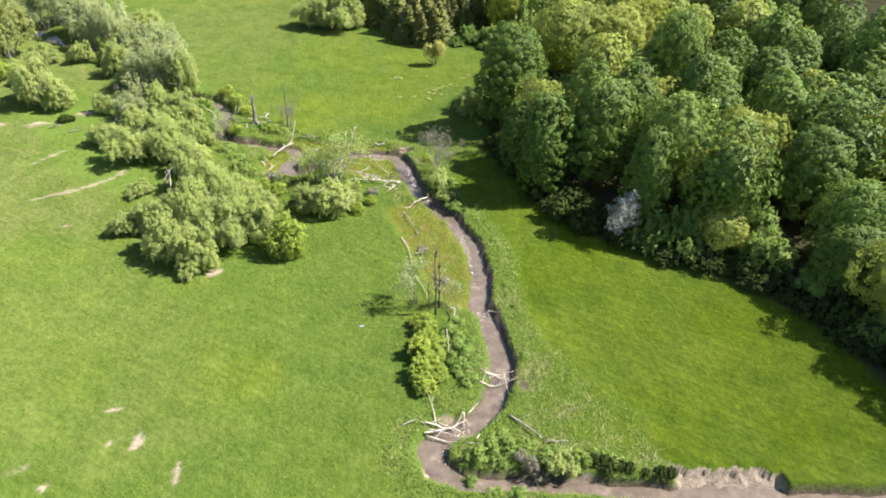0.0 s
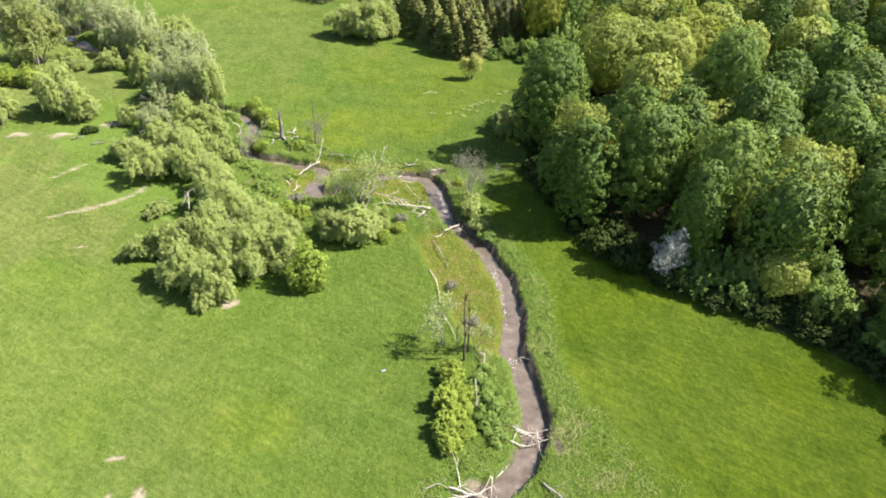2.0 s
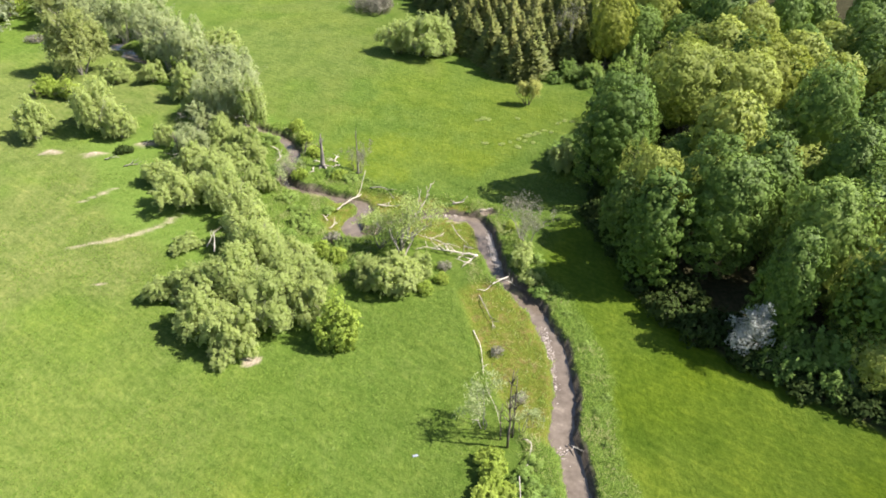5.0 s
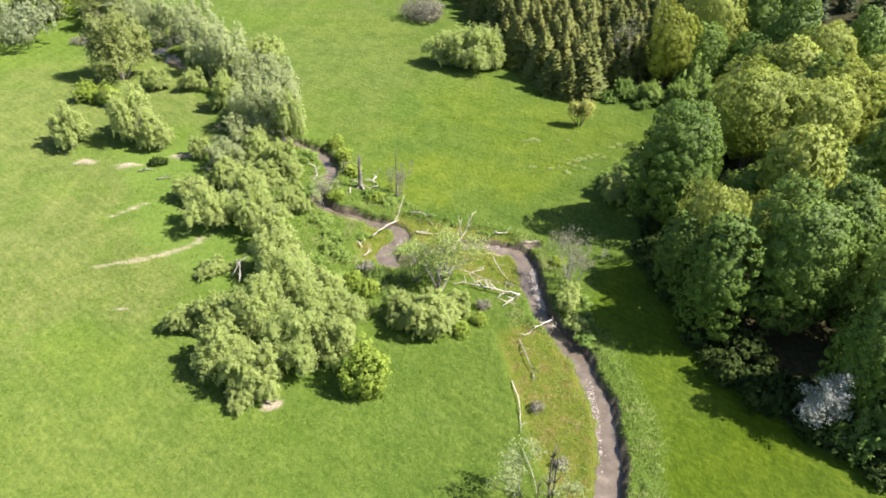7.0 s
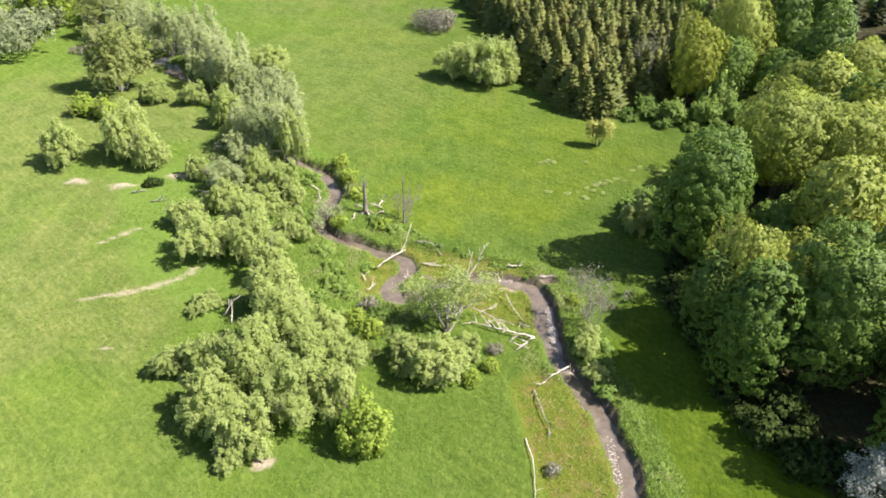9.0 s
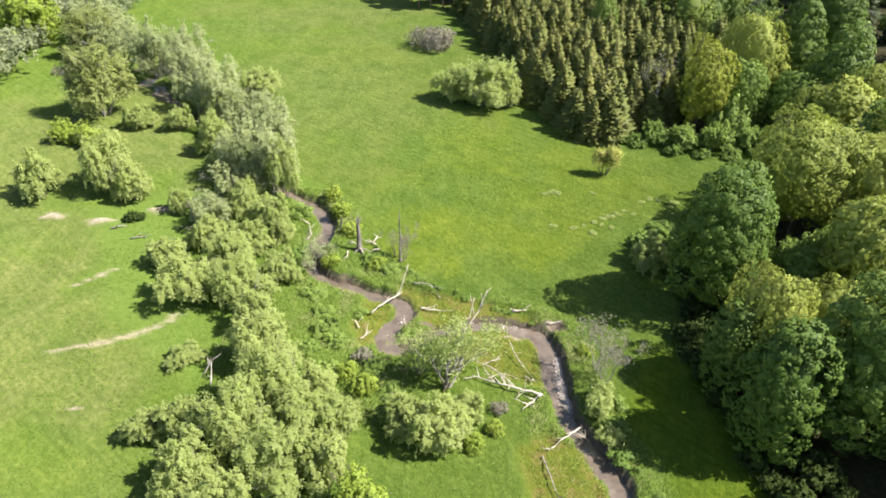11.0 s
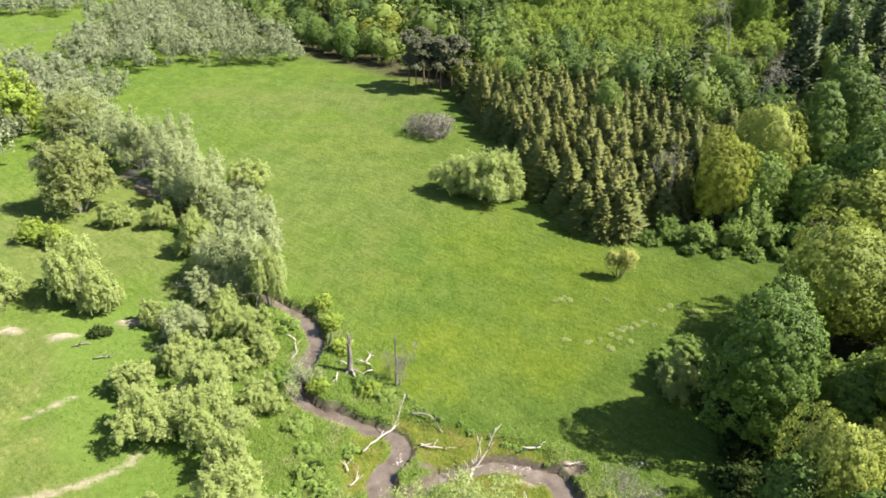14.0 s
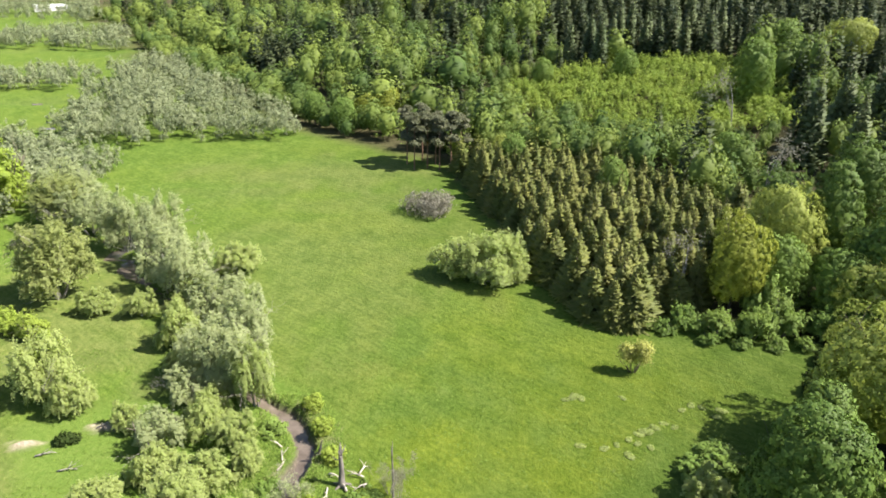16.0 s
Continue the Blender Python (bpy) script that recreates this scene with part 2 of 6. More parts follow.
def near_line(q, line):
    """For points q (n, 2): distance to the polyline, its width there, the side (+ left of its way) and the place along it."""
    best = np.full(len(q), 1e9)
    wid, side, along = np.zeros(len(q)), np.zeros(len(q)), np.zeros(len(q))
    at = 0.0
    for a, b in zip(line[:-1], line[1:]):
        d = b[:2] - a[:2]
        ln = np.hypot(*d)
        t = np.clip(((q - a[:2]) @ d) / (ln * ln), 0, 1)
        off = q - (a[:2] + t[:, None] * d)
        dist = np.hypot(off[:, 0], off[:, 1])
        m = dist < best
        best[m] = dist[m]
        if len(a) > 2:
            wid[m] = (a[2] + t * (b[2] - a[2]))[m]
        side[m] = np.sign(d[0] * off[:, 1] - d[1] * off[:, 0])[m]
        along[m] = (at + t * ln)[m]
        at += ln
    return best, wid, side, along


def near_brook(q):
    """As near_line, but the fine line only for points close to it."""
    out = [np.array(v) for v in near_line(q, BROOK[::10])]
    m = out[0] < 12
    if m.any():
        for o, v in zip(out, near_line(q[m], BROOK)):
            o[m] = v
    return out


def ramp01(x, a, b):
    t = np.clip((x - a) / (b - a), 0, 1)
    return t * t * (3 - 2 * t)


def value_noise(q, scale, seed=0):
    """Smooth noise in -1..1 over the plane."""
    p = q / scale + seed * 17.31
    i = np.floor(p).astype(int)
    f = p - i
    f = f * f * (3 - 2 * f)

    def h(x, y):
        s = np.sin(x * 127.1 + y * 311.7 + seed * 74.7) * 43758.5453
        return (s - np.floor(s)) * 2 - 1
    a, b = h(i[:, 0], i[:, 1]), h(i[:, 0] + 1, i[:, 1])
    c, d = h(i[:, 0], i[:, 1] + 1), h(i[:, 0] + 1, i[:, 1] + 1)
    return (a + (b - a) * f[:, 0]) * (1 - f[:, 1]) + (c + (d - c) * f[:, 0]) * f[:, 1]


def inside(q, poly):
    poly = np.array(poly, float)
    r = np.zeros(len(q), bool)
    for (x0, y0), (x1, y1) in zip(poly, np.roll(poly, -1, 0)):
        c = ((y0 > q[:, 1]) != (y1 > q[:, 1]))
        r ^= c & (q[:, 0] < (x1 - x0) * (q[:, 1] - y0) / (y1 - y0 + 1e-12) + x0)
    return r


def edge_in(q, poly, soft):
    """1 inside the polygon, falling to 0 over soft metres outside."""
    ring = np.array(list(poly) + [poly[0]], float)
    d = near_line(q, ring)[0]
    return np.where(inside(q, poly), 1.0, 1 - ramp01(d, 0, soft))


MARSH = [[(7.0, 97), (9.5, 99), (12.5, 97.5), (15.5, 91), (16.3, 84), (15.8, 77), (14.8, 72), (12.5, 74), (10.5, 80), (8.8, 88)],
         [(-9, 124), (-5, 122.5), (3, 121), (8, 119), (9, 115), (9, 107), (5, 108.5), (0, 112), (-4, 117), (-8, 121)],
         [(-13, 121.8), (-10.6, 120), (-10.5, 115), (-12.5, 113), (-14, 116)]]
STRAW = [(19, 66), (22, 60), (24, 55), (28, 49.5), (30, 45), (24, 44.5), (17, 48), (17.5, 54), (18.5, 60)]
FOREST_EDGE = [(64, 20), (61, 50), (60, 61), (55, 70), (47, 77), (39, 84), (33, 92), (30, 104), (28.5, 115), (30, 128), (38, 140), (46, 152), (54, 166)]
SANDS = [(-65.0, 137.4, 2.0, 1.0), (-57.3, 136.6, 1.9, 1.0), (-49.0, 140.8, 2.4, 0.8), (-23.6, 54.2, 0.55, 1.3), (-18.9, 49.4, 0.5, 1.4), (-34.6, 52.6, 0.6, 0.9), (-26.4, 54.7, 0.35, 0.5), (-31.6, 49.8, 0.5, 0.4),
         (-42.8, 98.9, 0.8, 0.4), (-19.0, 83.9, 1.3, 0.9), (-27.0, 59.6, 1.2, 0.3), (21.4, 43.7, 1.6, 0.5), (9.0, 53.6, 0.8, 0.4), (5.6, 115.2, 1.5, 0.45), (10.9, 118.2, 1.0, 0.6), (6.0, 46.6, 0.5, 1.0)]
TRAIL = smooth_line([(-50.2, 107.5, 0.4), (-47.0, 108.7, 0.9), (-42.7, 110.4, 1.1), (-39.2, 112.9, 1.2), (-37.8, 114.8, 1.1), (-36.5, 117.1, 0.8)])
STREAK = smooth_line([(-53.4, 120.7, 0.7), (-50.9, 123.2, 0.6), (-48.8, 125.6, 0.3)])


def height_and_zones(q):
    d, w, side, along = near_brook(q)
    hw = w / 2
    wob = 0.22 * value_noise(q, 1.3, 3) + 0.12 * value_noise(q, 0.6, 4)
    e = d - hw * 0.84 + 0.12 + wob
    marsh = np.zeros(len(q))
    for poly in MARSH:
        marsh = np.maximum(marsh, edge_in(q, poly, 1.6))
    top = 0.16 * value_noise(q, 9, 1) + 0.07 * value_noise(q, 2.6, 2) - 0.55 * marsh
    steep = np.where(side < 0, 0.55, 0.95)
    bank = ramp01(e, -0.15, steep)
    # the broad sandy slip under an overhanging turf edge
    slip = (side < 0) * ramp01(q[:, 0], 30.0, 31.6) * (1 - ramp01(q[:, 0], 41.3, 41.8)) * (q[:, 1] < 46)
    lip = 2.0 + 0.42 * value_noise(q, 1.5, 18) + 0.3 * value_noise(q, 0.7, 19)
    slope = np.clip((e + 0.1) / 2.4, 0, 1) * 0.78 + 0.05 * value_noise(q, 0.8, 20)
    bank = bank * (1 - slip) + slip * np.where(e < lip, np.minimum(bank, slope), 1.0)
    z = (WATER_Z - 0.35) * (1 - bank) + top * bank
    z = np.where(e < 0.05, WATER_Z - 0.08 - 0.3 * ramp01(-e, 0, 0.8), z)
    z += 0.35 * (1 - ramp01(np.abs(e - 2.2), 0, 1.6)) * value_noise(q, 1.7, 5) * (e > 0.6) * 0.6
    # the hill behind the forest
    fd, _, fs, _ = near_line(q, np.array(FOOT, float))
    s = np.where(fs < 0, fd, -fd)
    hill = np.where(s > 0, 0.20 * np.sqrt(s * s + 900) - 6.0, 0.0)
    hill = 120 * (1 - np.exp(-np.maximum(hill, 0) / 120))
    far = ramp01(np.hypot(q[:, 0], q[:, 1] - 100), 60, 500)
    z = z + hill + far * 1.5 * value_noise(q, 60, 6) + hill * 0.06 * value_noise(q, 45, 7)
    # bare earth, widened on the right bank to paint its undercut shadow
    shadow_mud = (side < 0) * (q[:, 1] > 56) * (q[:, 1] < 120) * ramp01(value_noise(q, 3.0, 27), -0.7, 0.3)
    mud = (1 - ramp01(e, 0.12 + 0.3 * shadow_mud, 0.42 + 0.5 * shadow_mud)) * np.where(side < 0, 1.0, 0.9)
    # raw banks on the outer bends
    raw = ramp01(value_noise(q, 5, 8), 0.0, 0.5) * (1 - ramp01(e, 0.35, 0.8))
    mud = np.maximum(mud, raw) * (1 - 0.85 * ramp01(q[:, 1], 155, 175))
    rough = (1 - ramp01(e, 2.5, 5.0 + 1.5 * value_noise(q, 4, 9))) * (q[:, 1] < 160)
    rough = np.maximum(rough, 0.8 * edge_in(q, [(-8, 100), (-2, 118), (-16, 127), (-30, 140), (-45, 146), (-58, 140), (-45, 116), (-30, 105)], 4))
    rough = np.maximum(rough, (0.55 + 0.3 * value_noise(q, 1.6, 25)) * edge_in(q, STRAW, 5.0))
    for x, y, a, b in [(11.6, 117.7, 2.0, 1.2), (-5.2, 116.9, 1.2, 0.6), (18.6, 57.5, 0.5, 1.4)]:
        mud = np.maximum(mud, 1 - ramp01(np.hypot((q[:, 0] - x) / a, (q[:, 1] - y) / b) + 0.4 * value_noise(q, 0.8, 26), 0.5, 1.1))
    rough = rough * (1 - ramp01(q[:, 0], 29, 31) * (q[:, 1] < 50))
    for x, y, k in [(-65.0, 137.4, 0.6), (-57.3, 136.6, 0.6), (-49.0, 140.8, 0.4)]:
        z = z + k * (1 - ramp01(np.hypot((q[:, 0] - x) / 2.4, (q[:, 1] - y) / 1.5), 0.1, 1.0))
    z = z - 0.7 * (1 - ramp01(np.hypot((q[:, 0] - 11.4) / 1.5, (q[:, 1] - 117.4) / 1.0), 0.5, 1.0)) * (e > 0.1)
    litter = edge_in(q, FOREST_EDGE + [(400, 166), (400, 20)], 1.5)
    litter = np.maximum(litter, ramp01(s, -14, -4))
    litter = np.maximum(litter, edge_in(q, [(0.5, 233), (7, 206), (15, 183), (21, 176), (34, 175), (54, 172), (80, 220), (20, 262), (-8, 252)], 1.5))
    sand = np.zeros(len(q))
    for x, y, a, b in SANDS:
        r = np.hypot((q[:, 0] - x) / a, (q[:, 1] - y) / b) + 0.45 * value_noise(q, 0.6, 11) + 0.35 * value_noise(q, 1.7, 13)
        sand = np.maximum(sand, 0.9 - 0.9 * ramp01(r, 0.5, 1.1))
    td, tw, _, _ = near_line(q, TRAIL)
    sand = np.maximum(sand, 0.6 - 0.6 * ramp01(td + 0.32 * value_noise(q, 0.7, 12) + 0.15 * value_noise(q, 1.8, 29), tw * 0.15, tw * 0.6))
    td, tw, _, _ = near_line(q, STREAK)
    sand = np.maximum(sand, 0.7 - 0.7 * ramp01(td + 0.25 * value_noise(q, 0.7, 28), tw * 0.2, tw * 0.7))
    cut = slip * (e < lip + 0.12) * (e > 0.1)
    sand = np.maximum(sand, cut)
    lush = edge_in(q, [(19, 100), (22, 88), (21, 70), (21, 56), (27, 46), (60, 36), (70, 40), (60, 66), (44, 82), (30, 100), (24, 112)], 5)
    lush = lush * (0.75 + 0.25 * value_noise(q, 6, 14))
    buttery, pale = np.zeros(len(q)), np.zeros(len(q))
    blur = 0.5 * value_noise(q, 7, 15) + 0.25 * value_noise(q, 2.5, 16)
    for x, y, a, b, k in [(2, 139, 17, 15, 0.8), (8, 158, 24, 34, 0.55), (24, 66, 6, 14, 0.7), (40, 55, 9, 8, 0.6), (-2, 170, 14, 10, 0.5), (-30, 215, 20, 12, 0.4), (-14, 62, 9, 7, 0.5), (31, 48, 6, 4.0, 0.8)]:
        buttery = np.maximum(buttery, k * (1 - ramp01(np.hypot((q[:, 0] - x) / a, (q[:, 1] - y) / b) + blur, 0.2, 1.1)))
    # pale grass; the wide far-left patches also carry haze in their colour
    for x, y, a, b, k in [(-38, 72, 18, 26, 0.25), (-60, 112, 22, 26, 0.7), (-78, 155, 36, 44, 0.6), (-30, 200, 34, 46, 0.35), (-46, 104, 14, 14, 0.65), (-24, 58, 10, 10, 0.3), (-45, 250, 40, 18, 0.5), (-90, 160, 16, 30, 0.6)]:
        pale = np.maximum(pale, k * (1 - ramp01(np.hypot((q[:, 0] - x) / a, (q[:, 1] - y) / b) + blur, 0.3, 1.2)))
    lush = lush * (1 - 0.5 * buttery)
    z = z + cut * 0.12 * value_noise(q, 0.9, 17) * (e > 0.25)
    return z, dict(buttery=buttery, pale=pale, lush=lush, mud=mud, marsh=marsh * (e > 0.2), rough=rough, litter=litter, sand=sand)


XS, YS, FIELDS = [], [], {}


def sample(q, name="z"):
    """The ground's height, or a zone's strength, at points q, between the nodes of its grid."""
    q = np.asarray(q, float)
    i = np.clip(np.searchsorted(XS, q[:, 0]) - 1, 0, len(XS) - 2)
    j = np.clip(np.searchsorted(YS, q[:, 1]) - 1, 0, len(YS) - 2)
    f = np.clip((q[:, 0] - XS[i]) / (XS[i + 1] - XS[i]), 0, 1)
    g = np.clip((q[:, 1] - YS[j]) / (YS[j + 1] - YS[j]), 0, 1)
    v = FIELDS[name]
    return (v[j, i] * (1 - f) + v[j, i + 1] * f) * (1 - g) + (v[j + 1, i] * (1 - f) + v[j + 1, i + 1] * f) * g


def ground_z(x, y):
    return float(sample([(x, y)])[0])


def ground_zs(q):
    return sample(q)


def spaced(stops):
    """Coordinates with the given spacing from stop to stop: (from, spacing), ..., (end, 0)."""
    out = []
    for (a, s), (b, _) in zip(stops[:-1], stops[1:]):
        n = max(1, round((b - a) / s))
        out += list(np.linspace(a, b, n, endpoint=False))
    return np.array(out + [stops[-1][0]])


def mesh_from(name, verts, faces, attributes=None, smooth=False):
    me = bpy.data.meshes.new(name)
    me.from_pydata(verts, [], faces)
    if smooth:
        me.polygons.foreach_set("use_smooth", np.ones(len(me.polygons), bool))
    for k, v in (attributes or {}).items():
        me.attributes.new(k, "FLOAT", "POINT").data.foreach_set("value", np.asarray(v, np.float32))
    me.update()
    return me


def loose_mesh(name, v, per=3, normals=None, tint=None):
    """A mesh of loose faces: v is (n * per, 3); normals and tint are given by vertex."""
    v = np.ascontiguousarray(v, np.float32)
    n = len(v) // per
    me = bpy.data.meshes.new(name)
    me.vertices.add(len(v))
    me.vertices.foreach_set("co", v.ravel())
    me.loops.add(len(v))
    me.loops.foreach_set("vertex_index", np.arange(len(v), dtype=np.int32))
    me.polygons.add(n)
    me.polygons.foreach_set("loop_start", np.arange(0, len(v), per, dtype=np.int32))
    me.update(calc_edges=True)
    if tint is not None:
        me.attributes.new("tint", "FLOAT", "POINT").data.foreach_set("value", np.asarray(tint, np.float32))
    if normals is not None:
        me.polygons.foreach_set("use_smooth", np.ones(n, bool))
        me.normals_split_custom_set_from_vertices(np.asarray(normals, float))
    return me


def part(name, me, material, parent=None, label=""):
    ob = new(name, me)
    if material and not me.materials:
        me.materials.append(material)
    if parent:
        ob.parent = parent
    return tagged(ob, label)


def build_ground():
    xs = spaced([(-4000, 700), (-1200, 120), (-400, 25), (-120, 5), (-70, 1.2), (-34, 0.42), (29, 0.25), (43, 0.9), (70, 4), (130, 14), (300, 60), (900, 400), (4000, 0)])
    ys = spaced([(-3000, 600), (-600, 100), (-60, 10), (20, 1.5), (35, 0.42), (38.5, 0.22), (44, 0.42), (128, 0.7), (165, 2.0), (240, 5), (330, 14), (700, 60), (1500, 500), (4500, 0)])
    gx, gy = np.meshgrid(xs, ys)
    q = np.column_stack([gx.ravel(), gy.ravel()])
    z, zones = height_and_zones(q)
    nx, ny = len(xs), len(ys)
    global XS, YS
    XS, YS = xs, ys
    for key, value in dict(z=z, **zones).items():
        FIELDS[key] = value.reshape(ny, nx)
    k = np.arange(nx * ny).reshape(ny, nx)
    faces = np.stack([k[:-1, :-1], k[:-1, 1:], k[1:, 1:], k[1:, :-1]], -1).reshape(-1, 4)
    me = mesh_from("ground", np.column_stack([q, z]).tolist(), faces.tolist(), zones, True)
    tagged(part("ground", me, GROUND), "green spring meadow with rough banks and bare earth", "ground", kind="structure")


build_ground()


def build_water():
    c = BROOK
    d = np.gradient(c[:, :2], axis=0)
    d /= np.linalg.norm(d, axis=1)[:, None]
    nrm = np.column_stack([-d[:, 1], d[:, 0]])
    rows = []
    for f in (-1, -0.5, 0, 0.5, 1):
        rows.append(np.column_stack([c[:, :2] + nrm * (f * (c[:, 2:3] / 2 + 0.5)), np.full(len(c), WATER_Z)]))
    v = np.stack(rows, 1).reshape(-1, 3)
    k = np.arange(len(v)).reshape(-1, 5)
    faces = np.stack([k[:-1, :-1], k[:-1, 1:], k[1:, 1:], k[1:, :-1]], -1).reshape(-1, 4)
    me = mesh_from("water", v.tolist(), faces.tolist(), None, True)
    tagged(part("water", me, WATER), "shallow silty brown brook winding through the meadow", "brook", kind="structure")


build_water()

# ---- plant makers ----


def tube(verts, faces, pts, radii, sides=6):
    """A tapered limb along pts."""
    pts = [Vector(p) for p in pts]
    base = len(verts)
    for i, p in enumerate(pts):
        d = (pts[min(i + 1, len(pts) - 1)] - pts[max(i - 1, 0)]).normalized()
        a = d.orthogonal().normalized()
        b = d.cross(a)
        for s in range(sides):
            t = 2 * math.pi * s / sides
            verts.append(tuple(p + (a * math.cos(t) + b * math.sin(t)) * radii[i]))
    for i in range(len(pts) - 1):
        for s in range(sides):
            a0, a1 = base + i * sides + s, base + i * sides + (s + 1) % sides
            faces.append((a0, a1, a1 + sides, a0 + sides))
    n = len(pts) - 1
    faces.append(tuple(base + n * sides + s for s in range(sides)))
    faces.append(tuple(base + s for s in reversed(range(sides))))


def limb(rng, verts, faces, p, d, length, r, depth, spread=0.7, up=0.25, sides=6, kinks=4, tips=None):
    """A bent limb with side limbs, down to depth."""
    pts, radii = [Vector(p)], [r]
    d = Vector(d).normalized()
    for i in range(kinks):
        d = (d + Vector(rng.normal(0, 0.16, 3)) + Vector((0, 0, up * 0.25))).normalized()
        pts.append(pts[-1] + d * (length / kinks))
        radii.append(r * (1 - 0.75 * (i + 1) / kinks))
    tube(verts, faces, pts, radii, sides)
    if tips is not None:
        tips.append(tuple(pts[-1]))
    if depth > 0:
        for i in range(rng.integers(2, 5)):
            k = rng.uniform(0.35, 0.95) * kinks
            j = min(int(k), kinks - 1)
            q = pts[j].lerp(pts[j + 1], k - j)
            nd = (d + Vector(rng.normal(0, spread, 3)) + Vector((0, 0, up))).normalized()
            limb(rng, verts, faces, q, nd, length * rng.uniform(0.4, 0.65), radii[j] * 0.55, depth - 1, spread, up, max(3, sides - 1), kinks, tips)
    return pts, radii, d


def on_sphere(rng, n):
    v = rng.normal(0, 1, (n, 3))
    return v / np.linalg.norm(v, axis=1)[:, None]


def leaf_sprays(rng, pos, nrm, size, flat=0.35, long=1.5, droop=0.0):
    """Leaf sprays: pointed faces at pos that face about nrm."""
    n = len(pos)
    nn = nrm + rng.normal(0, flat, (n, 3))
    nn /= np.linalg.norm(nn, axis=1)[:, None]
    u = np.cross(nn, rng.normal(0, 1, (n, 3)))
    if droop:
        down = np.tile(np.array([0, 0, -1.0]), (n, 1)) + rng.normal(0, 0.35, (n, 3))
        u = down - (down * nn).sum(1)[:, None] * nn
    u /= np.linalg.norm(u, axis=1)[:, None] + 1e-9
    w = np.cross(nn, u)
    s = size * rng.uniform(0.6, 1.35, (n, 1))
    u, w = u * s * long * 0.55, w * s * 0.5
    return np.stack([pos + u, pos - u * 0.6 + w, pos - u * 0.6 - w], 1).reshape(-1, 3)


def clumps(rng, centre, radii, count, size, low=-0.35):
    """Places and radii of leaf clumps over an ellipsoid, none below low of its half height."""
    d = on_sphere(rng, count * 3)
    d = d[d[:, 2] > low][:count]
    r = rng.uniform(0.68, 1.0, (len(d), 1))
    return np.array(centre) + d * r * np.array(radii), size * rng.uniform(0.65, 1.3, len(d)), d


def foliage(rng, groups, n, size, flat=0.35, long=1.5, droop=0.0, flatten=0.85, jit=0.42, lump=0.42, lift=0.12, rise=0.25):
    """Leaves over all clumps of groups: rows of (places, radii, ways)."""
    c = np.vstack([g[0] for g in groups])
    r = np.concatenate([g[1] for g in groups])
    out = np.vstack([g[2] for g in groups])
    k = rng.choice(len(c), n, p=r ** 2 / (r ** 2).sum())
    d = on_sphere(rng, n) + 0.6 * out[k] + np.array([0, 0, rise])
    d /= np.linalg.norm(d, axis=1)[:, None]
    pos = c[k] + d * (r[k] * rng.uniform(0.72, 1.06, n))[:, None] * np.array([1, 1, flatten])
    soft = d * lump + out[k] * (1.27 - lump) + np.array([0, 0, lift]) + rng.normal(0, jit, (n, 3))
    soft /= np.linalg.norm(soft, axis=1)[:, None]
    v = leaf_sprays(rng, pos, soft, size, flat, long, droop)
    face = np.cross(v[1::3] - v[0::3], v[2::3] - v[0::3])
    turn = (face * soft).sum(1) < 0
    q = v.reshape(-1, 3, 3)
    q[turn] = q[turn][:, ::-1]
    return q.reshape(-1, 3), np.repeat(soft, 3, 0)


def face_out(v, soft):
    """Turns each face to the side of its soft normal."""
    q = v.reshape(-1, 3, 3)
    turn = (np.cross(q[:, 1] - q[:, 0], q[:, 2] - q[:, 0]) * soft).sum(1) < 0
    q[turn] = q[turn][:, ::-1]
    return q.reshape(-1, 3), np.repeat(soft, 3, 0)


def shell(rng, centre, radii, n, size, low=-0.9, wob=0.1, flat=0.45, long=1.5, droop=0.0, depth=0.22, waves=(2.0, 8.5), peak=0.2, jit=0.36, lift=0.1):
    """Leaves over an ellipsoid with bulges and hollows: faces and soft normals."""
    d = on_sphere(rng, int(n * 2.2))
    d = d[d[:, 2] > low][:n]
    n = len(d)
    rad, slope = np.ones(n), np.zeros((n, 3))
    for i in range(9):
        k = on_sphere(rng, 1)[0] * np.interp(i, (0, 8), waves)
        a = wob * (1.25 - 0.09 * i)
        p = d @ k + rng.uniform(0, 6.28)
        rad += a * np.sin(p)
        slope += (a * np.cos(p))[:, None] * k
    slope -= (slope * d).sum(1)[:, None] * d
    soft = d - 0.9 * slope + np.array([0, 0, lift]) + rng.normal(0, jit, (n, 3))
    soft /= np.linalg.norm(soft, axis=1)[:, None]
    taper = 1 - peak * np.maximum(d[:, 2:], 0) * np.array([1, 1, 0])
    pos = np.array(centre) + d * taper * (rad * (1 - depth * rng.uniform(0, 1, n) ** 2))[:, None] * np.array(radii)
    return face_out(leaf_sprays(rng, pos, soft, size, flat, long, droop), soft)


def light_block_core(rng, centre, radii):
    """An unseen core added to stop light passing through a crown: a lumpy closed body of few faces and its normals."""
    rows, per = 7, 11
    grid = []
    for i in range(rows + 1):
        a = math.pi * i / rows
        grid.append([(math.sin(a) * math.cos(6.283 * k / per), math.sin(a) * math.sin(6.283 * k / per), math.cos(a)) for k in range(per)])
    g = np.array(grid)
    p = np.array(centre) + g * np.array(radii) * rng.uniform(0.86, 1.08, (rows + 1, per, 1))
    v = []
    for i in range(rows):
        for k in range(per):
            j = (k + 1) % per
            v += [p[i, k], p[i + 1, k], p[i + 1, j], p[i, k], p[i + 1, j], p[i, j]]
    v = np.array(v)
    n = (v - np.array(centre)) / np.array(radii)
    return v, n / (np.linalg.norm(n, axis=1)[:, None] + 1e-9)


